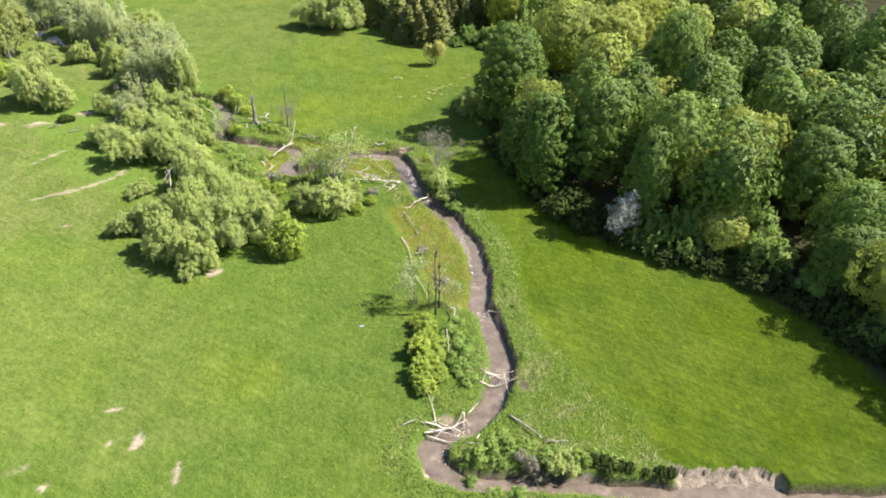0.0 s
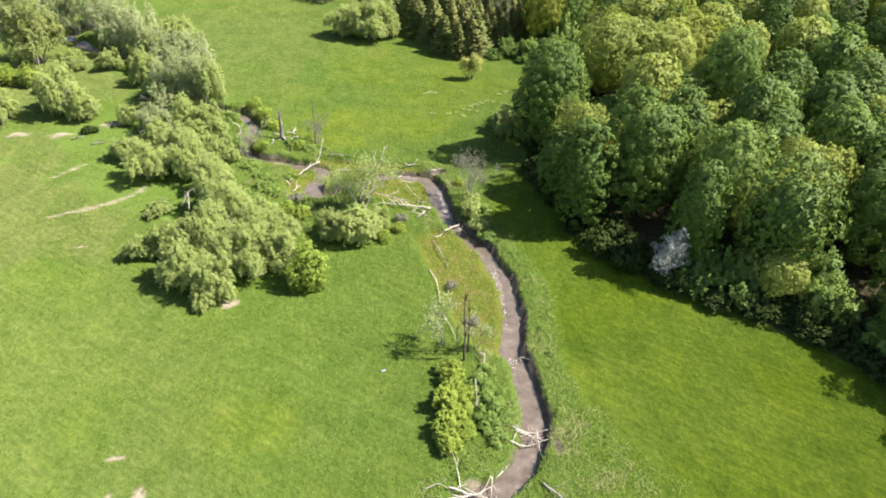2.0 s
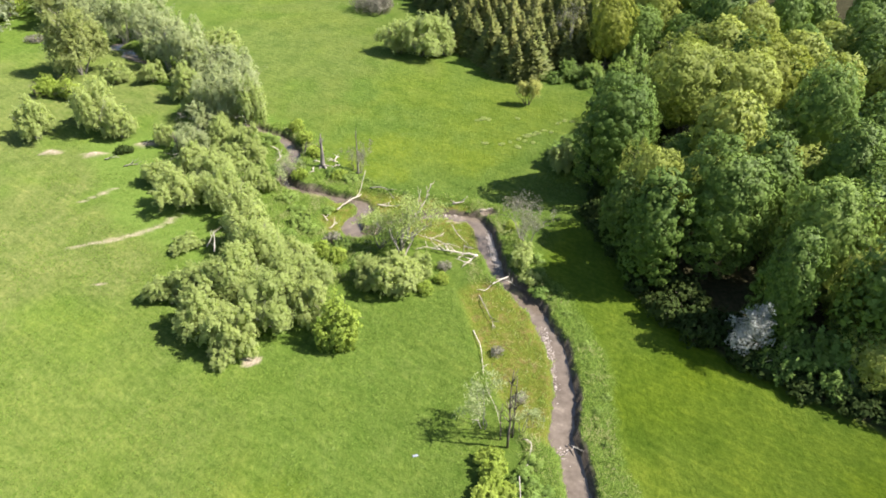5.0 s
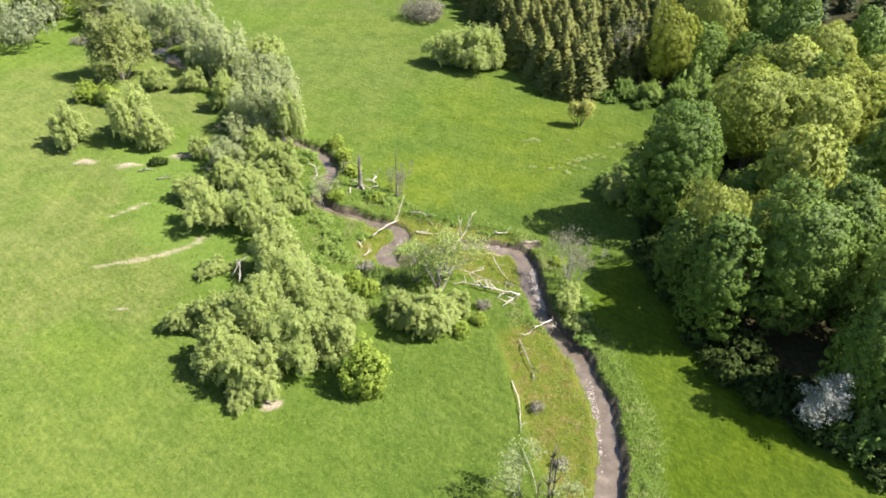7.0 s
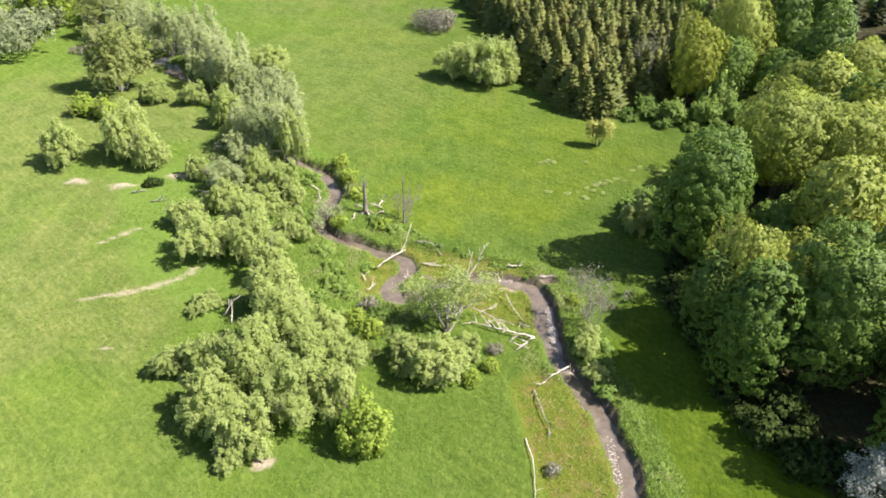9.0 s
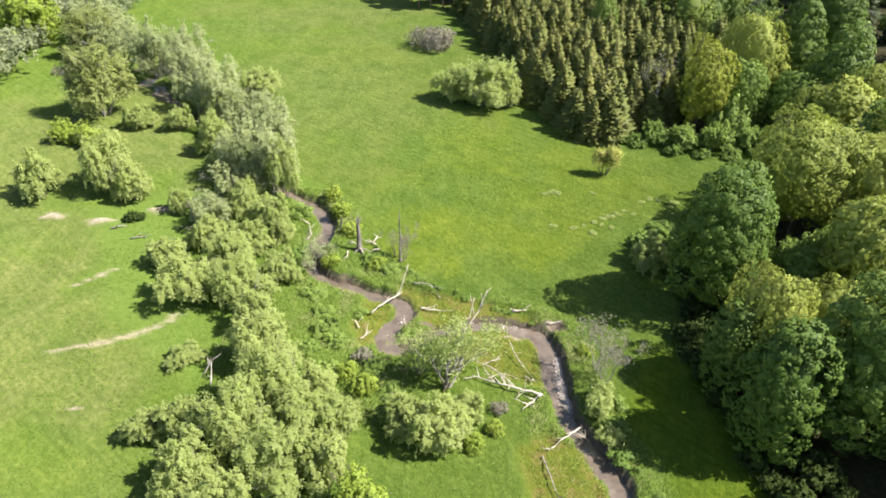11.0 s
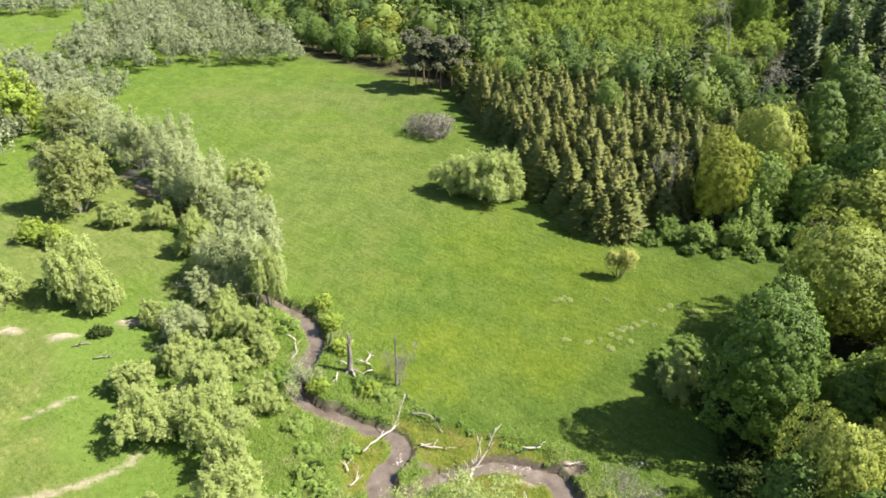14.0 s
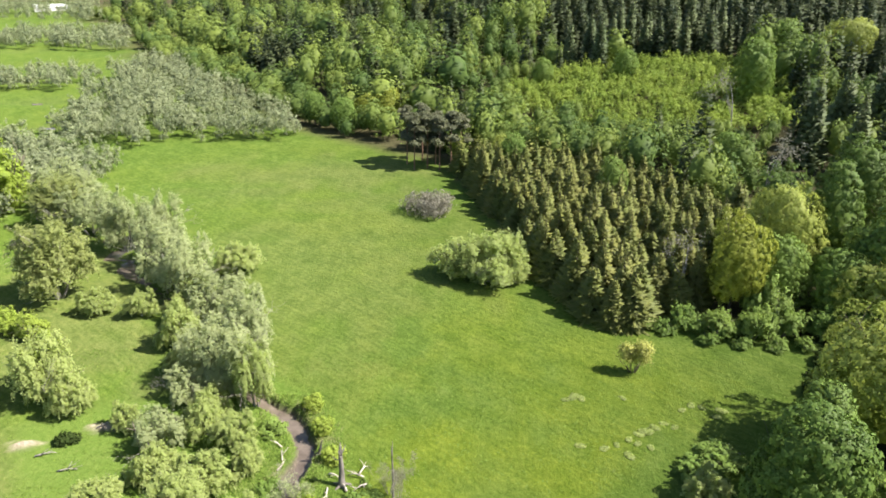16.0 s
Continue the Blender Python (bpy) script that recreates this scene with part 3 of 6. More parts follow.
def joined(*sets):
    return np.vstack([a[0] for a in sets]), np.vstack([a[1] for a in sets])


def tree_thing(name, trunk_me, crown_me, bark, leaf, label, category="tree"):
    e = tagged(new(name), label, category)
    for me in trunk_me if isinstance(trunk_me, list) else [trunk_me]:
        part(me.name.split(".")[0], me, bark, e)
    part("crown", crown_me, leaf, e)
    return e


def crown_puffs(rng, centre, radii, count, size, bulge, peak):
    """Leaf puffs spread evenly over a bulging ellipsoid: their places, radii and ways out."""
    i = np.arange(count) + 0.5
    z = 1 - 1.86 * i / count
    a = i * 2.39996
    d = np.column_stack([np.cos(a) * np.sqrt(1 - z * z), np.sin(a) * np.sqrt(1 - z * z), z]) + rng.normal(0, 0.06, (count, 3))
    d /= np.linalg.norm(d, axis=1)[:, None]
    rad = rng.uniform(0.86, 1.03, count)
    for k in range(6):
        rad += bulge * (1.1 - 0.12 * k) * np.sin(d @ on_sphere(rng, 1)[0] * (2.2 + 0.9 * k) + rng.uniform(0, 6.28))
    taper = 1 - peak * np.maximum(d[:, 2:], 0) * np.array([1, 1, 0])
    out = d / np.array(radii)
    return np.array(centre) + d * taper * rad[:, None] * np.array(radii), size * rng.uniform(0.6, 1.35, count), out / np.linalg.norm(out, axis=1)[:, None]


def plumes(rng, centre, radii, count, n, size, droop, fine=0.085, low=-0.6, lift=0.55, jit=0.22):
    """Feathery sprays along arching twigs over an ellipsoid: faces and soft normals."""
    d = on_sphere(rng, count * 4)
    d = d[d[:, 2] > low][:count]
    radii = np.array(radii)
    a = d * radii * rng.uniform(0.3, 0.6, (len(d), 1))
    b = d * radii * rng.uniform(0.62, 1.2, (len(d), 1))
    k = rng.integers(0, len(d), n)
    t = rng.uniform(0, 1, (n, 1)) ** 0.75
    p = a[k] + (b[k] - a[k]) * t
    p[:, 2] += radii[2] * (0.18 * np.sin(t[:, 0] * 3.1) - droop * 0.1 * t[:, 0] ** 3)
    p += rng.normal(0, 1, (n, 3)) * (radii[0] * fine * (1.5 - 0.8 * t)) * np.array([1, 1, 1.25])
    soft = d[k] * 0.75 + np.array([0, 0, lift]) + rng.normal(0, jit, (n, 3))
    soft /= np.linalg.norm(soft, axis=1)[:, None]
    return face_out(leaf_sprays(rng, np.array(centre) + p, soft, size * rng.uniform(0.6, 1.5, (n, 1)), 0.5, 2.0), soft)


def broadleaf(seed, name, leaf, label, h=18.0, r=5.5, low=0.18, n=6500, size=0.42, lobes=9, tight=1.0):
    """A tall round-crowned tree: trunk with limbs, and a crown of lobes of leaf clumps."""
    rng = np.random.default_rng(seed)
    verts, faces = [], []
    tube(verts, faces, [(0, 0, -0.4), (0.05, 0.05, h * 0.2), (0.2, -0.1, h * 0.45), (0.1, 0.2, h * 0.8)], [h * 0.022, h * 0.016, h * 0.012, h * 0.004], 8)
    for i in range(10):
        a, z = rng.uniform(0, 6.28), rng.uniform(0.2, 0.65) * h
        limb(rng, verts, faces, (0.1, 0, z), (math.cos(a), math.sin(a), 0.7), r * rng.uniform(0.7, 1.0), h * 0.006, 1, sides=5)
    zc, rz = h * (low + (1 - low) * 0.46), h * (1 - low) * 0.5
    bulge, share, puff = (0.07, 0.82, 0.11) if lobes == 0 else (0.11, 0.82, 0.09)
    radii = np.array([r * 0.93, r * 0.93, rz * 0.97])
    q = joined(foliage(rng, [crown_puffs(rng, (0, 0, zc), radii, int(4.6 / puff ** 2), r * puff * tight, bulge, 0.12 if lobes else -0.05)], int(n * share), size, 0.32, 1.5, 0.0, 0.9, 0.16, 0.55, 0.0, 0.12),
               shell(rng, (0, 0, zc), radii * 0.84, int(n * (1 - share)), size * 1.25, -0.9, 0.1, 0.45, 1.5, 0.0, 0.2, (2.0, 6.0), 0.15, 0.2, 0.0), light_block_core(rng, (0, 0, zc), radii * (0.66, 0.66, 0.74)))
    return tree_thing(name, mesh_from("trunk", verts, faces), loose_mesh("crown", q[0], 3, q[1]), BARK, LEAF[leaf], label)


def willow(seed, name, leaf, label, h=9.0, r=4.0, n=11000, size=0.19, stems=5, droop=0.6, loose=1.0, heads=9):
    """A many-stemmed willow with feathery, arching sprays and gaps."""
    rng = np.random.default_rng(seed)
    wood = []
    for i in range(stems):
        verts, faces = [], []
        a = i * 6.283 / stems + rng.uniform(-0.4, 0.4)
        lean = rng.uniform(0.12, 0.5)
        limb(rng, verts, faces, (math.cos(a) * 0.3, math.sin(a) * 0.3, -0.3), (math.cos(a) * lean, math.sin(a) * lean, 1), h * rng.uniform(0.45, 0.66), h * 0.012, 3, 0.65, 0.3, 4, 3)
        wood.append(mesh_from("stem", verts, faces))
    sets = []
    for k in range(heads):
        a = k * 2.4 + rng.uniform(-0.5, 0.5)
        off = r * rng.uniform(0.36, 0.74) * (k > 0)
        hh = h * (rng.uniform(0.22, 0.45) if k else 0.46)
        rr = r * rng.uniform(0.32, 0.6)
        c = (math.cos(a) * off, math.sin(a) * off * 0.9, hh + 0.02 * h)
        sets.append(plumes(rng, c, (rr, rr * rng.uniform(0.8, 1.15), hh), int(48 * loose), int(n / heads), size, droop))
    q = joined(*sets)
    q[0][:, 2] = np.maximum(q[0][:, 2], 0.02)
    return tree_thing(name, wood, loose_mesh("crown", q[0], 3, q[1]), GREYWOOD, LEAF[leaf], label)


def shrub(seed, name, leaf, label, h=3.0, r=2.2, n=1800, size=0.28, lumps=14, category="shrub", heads=3):
    """A low rounded bush of leaf clumps on several stems."""
    rng = np.random.default_rng(seed)
    verts, faces = [], []
    for i in range(6):
        a = rng.uniform(0, 6.28)
        limb(rng, verts, faces, (math.cos(a) * 0.2, math.sin(a) * 0.2, -0.2), (math.cos(a) * 0.6, math.sin(a) * 0.6, 1), h * 0.75, 0.015 * h, 1, 0.6, 0.2, 4, 3)
    sets = []
    for k in range(heads):
        a = k * 6.283 / heads + rng.uniform(-0.5, 0.5)
        off = r * (0.34 if heads < 4 else rng.uniform(0.35, 0.6) * (k > 0))
        fr, fh = (rng.uniform(0.5, 0.72), rng.uniform(0.72, 1.0)) if heads < 4 else (rng.uniform(0.36, 0.54), rng.uniform(0.55, 0.85) if k else 1.0)
        c, rr, hh = (math.cos(a) * off, math.sin(a) * off, h * 0.43 * fh), r * fr, h * 0.53 * fh
        share = int(n / heads)
        sets.append(foliage(rng, [clumps(rng, c, (rr, rr, hh), lumps * 2, r * 0.1, -0.75)], int(share * 0.5), size))
        sets.append(plumes(rng, c, (rr, rr, hh), 26, int(share * 0.5), size * 0.85, 0.0, 0.1, -0.75, 0.3, 0.3))
    q = joined(*sets)
    q[0][:, 2] = np.maximum(q[0][:, 2], 0.02)
    return tree_thing(name, mesh_from("trunk", verts, faces), loose_mesh("crown", q[0], 3, q[1]), BARK, LEAF[leaf], label, category)


def two_headed(seed, name, leaf, label):
    """A small tree of two round, thin heads on a sheaf of bare stems."""
    rng = np.random.default_rng(seed)
    verts, faces, sets = [], [], []
    for cx, cz, rr in ((-1.1, 3.2, 1.35), (0.9, 3.4, 1.6)):
        for i in range(6):
            a = rng.uniform(0, 6.28)
            limb(rng, verts, faces, (cx * 0.25, 0, -0.2), (cx * 0.3 + 0.25 * math.cos(a), 0.25 * math.sin(a), 1), 3.9, 0.06, 1, 0.4, 0.3, 5, 3)
        sets.append(plumes(rng, (cx, 0, cz), (rr, rr, rr * 1.05), 60, 2600, 0.14, 0.0, 0.16, -0.9, 0.35, 0.3))
    q = joined(*sets)
    return tree_thing(name, mesh_from("trunk", verts, faces), loose_mesh("crown", q[0], 3, q[1]), BARK, LEAF[leaf], label, "shrub")


def bare_tree(seed, name, label, h=8.0, r=0.16, depth=3, stems=1, wood=None, leaf="twig", n=700, size=0.16, up=0.5, spread=0.55):
    """A dead or barely budding tree: limbs and thin sprays of twigs."""
    rng = np.random.default_rng(seed)
    e = tagged(new(name), label, "dead tree" if n < 300 else "tree")
    tips = []
    for i in range(stems):
        verts, faces = [], []
        a = rng.uniform(0, 6.28)
        lean = 0.06 if stems == 1 else rng.uniform(0.1, 0.4)
        long = h * rng.uniform(0.75, 1)
        pts, radii, d = limb(rng, verts, faces, (math.cos(a) * 0.2 * (stems > 1), math.sin(a) * 0.2 * (stems > 1), -0.3), (math.cos(a) * lean, math.sin(a) * lean, 1), long, r, 0, spread, up, 6, 5, tips)
        kind = "trunk" if stems == 1 else "stem"
        stem = part(kind, mesh_from(kind, verts, faces), wood or GREYWOOD, e)
        for k in range(rng.integers(3, 6)):
            verts, faces = [], []
            at = rng.uniform(0.35, 0.95) * 5
            j = min(int(at), 4)
            way = (d + Vector(rng.normal(0, spread, 3)) + Vector((0, 0, up))).normalized()
            limb(rng, verts, faces, pts[j].lerp(pts[j + 1], at - j), way, long * rng.uniform(0.4, 0.65), radii[j] * 0.55, depth - 1, spread, up, 5, 5, tips)
            part("limb", mesh_from("limb", verts, faces), wood or GREYWOOD, stem)
    if n:
        tips = np.array(tips)
        k = rng.integers(0, len(tips), n)
        pos = tips[k] + rng.normal(0, h * 0.045, (n, 3))
        part("crown", loose_mesh("crown", leaf_sprays(rng, pos, on_sphere(rng, n), size, 0.5, 3.0), 3), LEAF[leaf], e)
    return e


def spruce_sprays(rng, h, r, layers=15, per=9):
    """Sprays of needles at all heights of a cone, longer towards its foot."""
    n = layers * per
    f = 1 - np.sqrt(rng.uniform(0.0, 1, n))
    f = np.clip(f * 1.04 - 0.02, 0, 0.985)
    a = rng.uniform(0, 6.283, n)
    lump = 1 + 0.1 * np.sin(a * 3 + f * 9) + 0.1 * np.sin(f * 70)
    ln = (r * (1 - f) ** 0.95 + 0.016 * h) * lump * rng.uniform(0.7, 1.12, n)
    d = np.column_stack([np.cos(a), np.sin(a), np.zeros(n)])
    t = np.column_stack([-np.sin(a), np.cos(a), np.zeros(n)])
    up = np.array([0, 0, 1.0])
    zz = (h * (0.04 + 0.94 * f))[:, None] * up
    rise = rng.uniform(-0.35, 0.25, n)
    p0 = d * (ln * 0.25)[:, None] + zz
    tip = d * ln[:, None] + zz + up * (rise * ln)[:, None]
    mid = d * (ln * 0.68)[:, None] + zz + up * (rise * 0.4 * ln)[:, None]
    w = t * (np.minimum(ln * 0.3, 0.036 * h) * rng.uniform(0.7, 1.3, n))[:, None]
    sag = up * (np.minimum(ln * 0.25, 0.03 * h))[:, None]
    return np.concatenate([np.stack([p0, mid - w - sag, tip], 1), np.stack([p0, tip, mid + w - sag], 1)]).reshape(-1, 3)


def cone_normals(rng, v, h):
    """Soft outward normals for a spruce's sprays."""
    c = v.reshape(-1, 3, 3).mean(1)
    away = np.hypot(c[:, 0], c[:, 1])[:, None] + 0.02 * h
    n = np.column_stack([c[:, 0], c[:, 1], np.zeros(len(c))]) / away + np.array([0, 0, 0.5]) + rng.normal(0, 0.38, (len(c), 3))
    return np.repeat(n / np.linalg.norm(n, axis=1)[:, None], 3, 0)


def spruce(seed, name, label, h=11.0, r=2.2, layers=44, per=18):
    rng = np.random.default_rng(seed)
    verts, faces = [], []
    tube(verts, faces, [(0, 0, -0.3), (0, 0, h * 0.5), (0, 0, h * 0.97)], [0.16, 0.1, 0.02], 6)
    v = spruce_sprays(rng, h, r, layers, per)
    return tree_thing(name, mesh_from("trunk", verts, faces), loose_mesh("crown", v, 3, cone_normals(rng, v, h)), BARK, LEAF["spruce"], label)


def pine(seed, name, label, h=15.0, r=4.0, n=2200):
    """A tall bare-stemmed pine with a loose top."""
    rng = np.random.default_rng(seed)
    verts, faces = [], []
    tube(verts, faces, [(0, 0, -0.3), (0.1, 0, h * 0.5), (0, 0.1, h * 0.95)], [0.22, 0.15, 0.05], 6)
    cs = []
    for i in range(14):
        a, z = rng.uniform(0, 6.28), h * rng.uniform(0.42, 0.97)
        ln = r * rng.uniform(0.4, 1.0) * (1.25 - z / h)
        tip = (math.cos(a) * ln, math.sin(a) * ln, z + 0.3)
        tube(verts, faces, [(0, 0, z - 0.4), tip], [0.06, 0.02], 4)
        cs.append(tip)
    cs = np.array(cs + [(0, 0, h * 0.96)])
    d = np.tile([0, 0, 1.0], (len(cs), 1))
    q = foliage(rng, [(cs, np.full(len(cs), r * 0.36), d)], n, 0.5, 0.5, 1.8, 0, 0.6)
    return tree_thing(name, mesh_from("trunk", verts, faces), loose_mesh("crown", q[0], 3, q[1]), REDBARK, LEAF["pine"], label)


def stand(ob, x, y, s=1.0, turn=0.0, sz=None, sink=0.0, lean=(0, 0)):
    """Puts a thing's origin on the ground."""
    ob.matrix_basis = pose(x, y, ground_z(x, y) - sink, lean[0], lean[1], turn) @ Matrix.Diagonal((s, s, sz or s, 1))
    return ob


def stand_copy(ob, x, y, s=1.0, turn=0.0, sz=None, sink=0.0):
    return copy_thing(ob, pose(x, y, ground_z(x, y) - sink, 0, 0, turn) @ Matrix.Diagonal((s, s, sz or s, 1)))


def again(makers, rows):
    """Rows of (maker's key, x, y, height, radius): the first of a key is the thing itself, the others are copies of it."""
    used = set()
    for i, (key, x, y, h, r) in enumerate(rows):
        ob, h0, r0 = makers[key]
        m = pose(x, y, ground_z(x, y) - 0.1, 0, 0, (i * 67) % 360) @ Matrix.Diagonal((r / r0, r / r0, h / h0, 1))
        if key not in used:
            used.add(key)
            ob.matrix_basis = m
        else:
            copy_thing(ob, m @ Matrix.Diagonal((1 / ob.scale[0], 1 / ob.scale[1], 1 / ob.scale[2], 1)))


# ---- the forest on the far side of the brook ----
WOOD = {
    "maple": (broadleaf(11, "maple_tree", "maple", "dark green maple with dense clumped crown at the forest edge", 20, 6, 0.06, 21000, 0.26, 0), 20, 6),
    "chestnut": (broadleaf(12, "chestnut_tree", "maple", "deep green broadleaf tree with knobbly crown in the forest", 18, 4.5, 0.05, 15000, 0.25, 0, 0.9), 18, 4.5),
    "ash": (broadleaf(13, "ash_tree", "ash", "yellow-green broadleaf tree with airy spring crown", 17, 7, 0.1, 20000, 0.25, 14), 17, 7),
    "beech": (broadleaf(14, "beech_tree", "beech", "fresh green beech with rounded crown in the forest", 18, 6, 0.08, 17000, 0.26, 8), 18, 6),
    "oak": (broadleaf(15, "oak_tree", "gold", "golden-green young oak foliage on a broad crown", 17, 6, 0.1, 16000, 0.26, 10), 17, 6),
    "under": (shrub(16, "understorey_bush", "shade", "olive-green bush under the forest edge, leaves darkened to look shaded", 4.5, 3, 1100, 0.42, 26), 4.5, 3),
    "hazel": (willow(17, "hazel_bush", "beech", "fresh green hazel bush in front of the forest", 7, 4, 9000, 0.2, 6, 0.0, 0.8, 8), 7, 4),
}
EDGE_TREES = [("maple", 40.5, 100.5, 21.8, 6.4), ("chestnut", 31.2, 98.5, 19.0, 4.6), ("ash", 33.6, 109.2, 17.6, 4.7), ("chestnut", 29.4, 107.5, 13.0, 3.4), ("ash", 42.0, 113, 13.5, 4.6), ("beech", 42, 122.5, 11, 4.5), ("maple", 31.6, 123.0, 21.5, 6.2), ("ash", 48.5, 142.0, 21.5, 9.0), ("ash", 57, 141, 20.5, 8.0), ("hazel", 46, 131, 8, 4.5), ("chestnut", 36.5, 132.0, 18.0, 4.6), ("beech", 56, 124, 15, 5.5),
              ("chestnut", 43.5, 86, 18.2, 3.7), ("beech", 51.5, 95, 19.5, 6.2), ("ash", 55.5, 87.5, 15.5, 5.5), ("chestnut", 48.5, 106, 20, 5),
              ("ash", 62, 94, 17, 6), ("maple", 69, 85, 17, 6), ("beech", 68, 73, 15, 5.5), ("chestnut", 60, 108, 21, 5), ("beech", 63.5, 124, 23, 6), ("chestnut", 76, 112, 19, 6)] + [("hazel", 43.6, 82.0, 7, 3.2), ("hazel", 48.2, 80.2, 8, 4.0), ("ash", 52.5, 79.0, 9.0, 4.2), ("hazel", 57, 74, 8, 4), ("hazel", 62, 67, 8, 4), ("hazel", 65, 58, 7, 4),
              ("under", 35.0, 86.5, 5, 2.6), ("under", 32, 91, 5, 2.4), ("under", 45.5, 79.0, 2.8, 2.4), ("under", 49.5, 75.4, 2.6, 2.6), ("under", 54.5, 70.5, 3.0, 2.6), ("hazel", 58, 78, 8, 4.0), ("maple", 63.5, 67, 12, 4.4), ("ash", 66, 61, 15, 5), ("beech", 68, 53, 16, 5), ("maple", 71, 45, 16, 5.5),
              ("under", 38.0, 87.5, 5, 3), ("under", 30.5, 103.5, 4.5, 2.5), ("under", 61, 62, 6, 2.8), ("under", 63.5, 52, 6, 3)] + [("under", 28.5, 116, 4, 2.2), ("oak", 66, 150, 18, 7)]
again(WOOD, EDGE_TREES)


DEEP = {
    "maple": broadleaf(21, "forest_maple", "maple", "dark green maple crown deep in the forest", 20, 6, 0.25, 5600, 0.46, 5),
    "ash": broadleaf(23, "forest_ash", "ash", "yellow-green airy crown deep in the forest", 18, 6, 0.25, 5600, 0.46, 5),
    "beech": broadleaf(24, "forest_beech", "beech", "fresh green beech crown deep in the forest", 19, 6, 0.25, 5600, 0.46, 5),
    "oak": broadleaf(25, "forest_oak", "gold", "golden-green oak crown deep in the forest", 17, 5.5, 0.25, 5200, 0.46, 5),
}


def fill_forest():
    rng = np.random.default_rng(5)
    used = set()
    taken = [(x, y) for _, x, y, h, r in EDGE_TREES if h > 10]
    line = np.array(FOREST_EDGE, float)
    for gx in np.arange(46, 112, 6.8):
        for gy in np.arange(48, 186, 6.8):
            x, y = gx + rng.uniform(-2.5, 2.5), gy + rng.uniform(-2.5, 2.5)
            d, _, s, _ = near_line(np.array([[x, y]]), line)
            if s[0] > 0 or d[0] < 5 or (y > 130 and x < 62) or math.hypot(x - 62, y - 79) < 8.5 or min(math.hypot(x - a, y - b) for a, b in taken) < 5.8:
                continue
            taken.append((x, y))
            key = rng.choice(["maple", "ash", "beech", "oak"], p=[0.46, 0.22, 0.25, 0.07])
            ob = DEEP[key]
            s1 = rng.uniform(0.68, 1.05)
            m = pose(x, y, ground_z(x, y) - 0.1, 0, 0, rng.uniform(0, 360)) @ Matrix.Diagonal((s1, s1, s1 * rng.uniform(0.7, 1.12), 1))
            if key in used:
                copy_thing(ob, m @ Matrix.Diagonal((1 / ob.scale[0], 1 / ob.scale[1], 1 / ob.scale[2], 1)))
            else:
                used.add(key)
                ob.matrix_basis = m
    # bushes with shade-darkened leaves close the forest's foot
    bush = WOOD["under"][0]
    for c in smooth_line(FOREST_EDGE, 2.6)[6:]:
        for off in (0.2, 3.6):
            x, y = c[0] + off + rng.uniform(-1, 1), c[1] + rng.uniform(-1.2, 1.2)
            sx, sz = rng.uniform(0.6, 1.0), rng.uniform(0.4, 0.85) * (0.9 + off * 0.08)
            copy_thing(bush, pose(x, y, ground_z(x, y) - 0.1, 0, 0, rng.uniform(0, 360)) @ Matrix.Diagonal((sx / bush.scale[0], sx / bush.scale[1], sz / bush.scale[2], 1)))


fill_forest()

# ---- the spruce plantation and its edge ----
PLANTATION = [(-5, 246), (0.5, 233), (5.5, 211), (10.5, 191), (16, 181.5), (21, 175.5), (33, 177), (40, 184), (60, 200), (52, 226), (30, 248), (6, 264), (-8, 258)]


REST = []


def build_plantation():
    rng = np.random.default_rng(8)
    kinds = [spruce(30 + i, "spruce_tree", "young spruce with brownish green needles in a dense plantation", 11, 3.3 + 0.3 * i) for i in range(4)]
    used = [False] * 4
    spots = []
    for gx in np.arange(-10, 64, 3.3):
        for gy in np.arange(172, 266, 3.3):
            x, y = gx + rng.uniform(-1.5, 1.5), gy + rng.uniform(-1.5, 1.5)
            if inside(np.array([[x, y]]), PLANTATION)[0]:
                spots.append((x, y, rng.uniform(8.5, 13.5)))
    spots = sorted(spots, key=lambda s: s[1])
    REST.extend((x, y, h, 1.4) for x, y, h in spots[285:])
    spots = spots[:285]
    for x, y, h in spots + [(21.3, 173.6, 9.4), (24.6, 174.2, 10.2), (18.5, 176.5, 10)]:
        i = int(rng.integers(0, 4))
        m = pose(x, y, ground_z(x, y) - 0.1, 0, 0, rng.uniform(0, 360)) @ Matrix.Diagonal((1.0, 1.0, h / 11, 1))
        if used[i]:
            copy_thing(kinds[i], m @ Matrix.Diagonal((1 / kinds[i].scale[0], 1 / kinds[i].scale[1], 1 / kinds[i].scale[2], 1)))
        else:
            used[i] = True
            kinds[i].matrix_basis = m


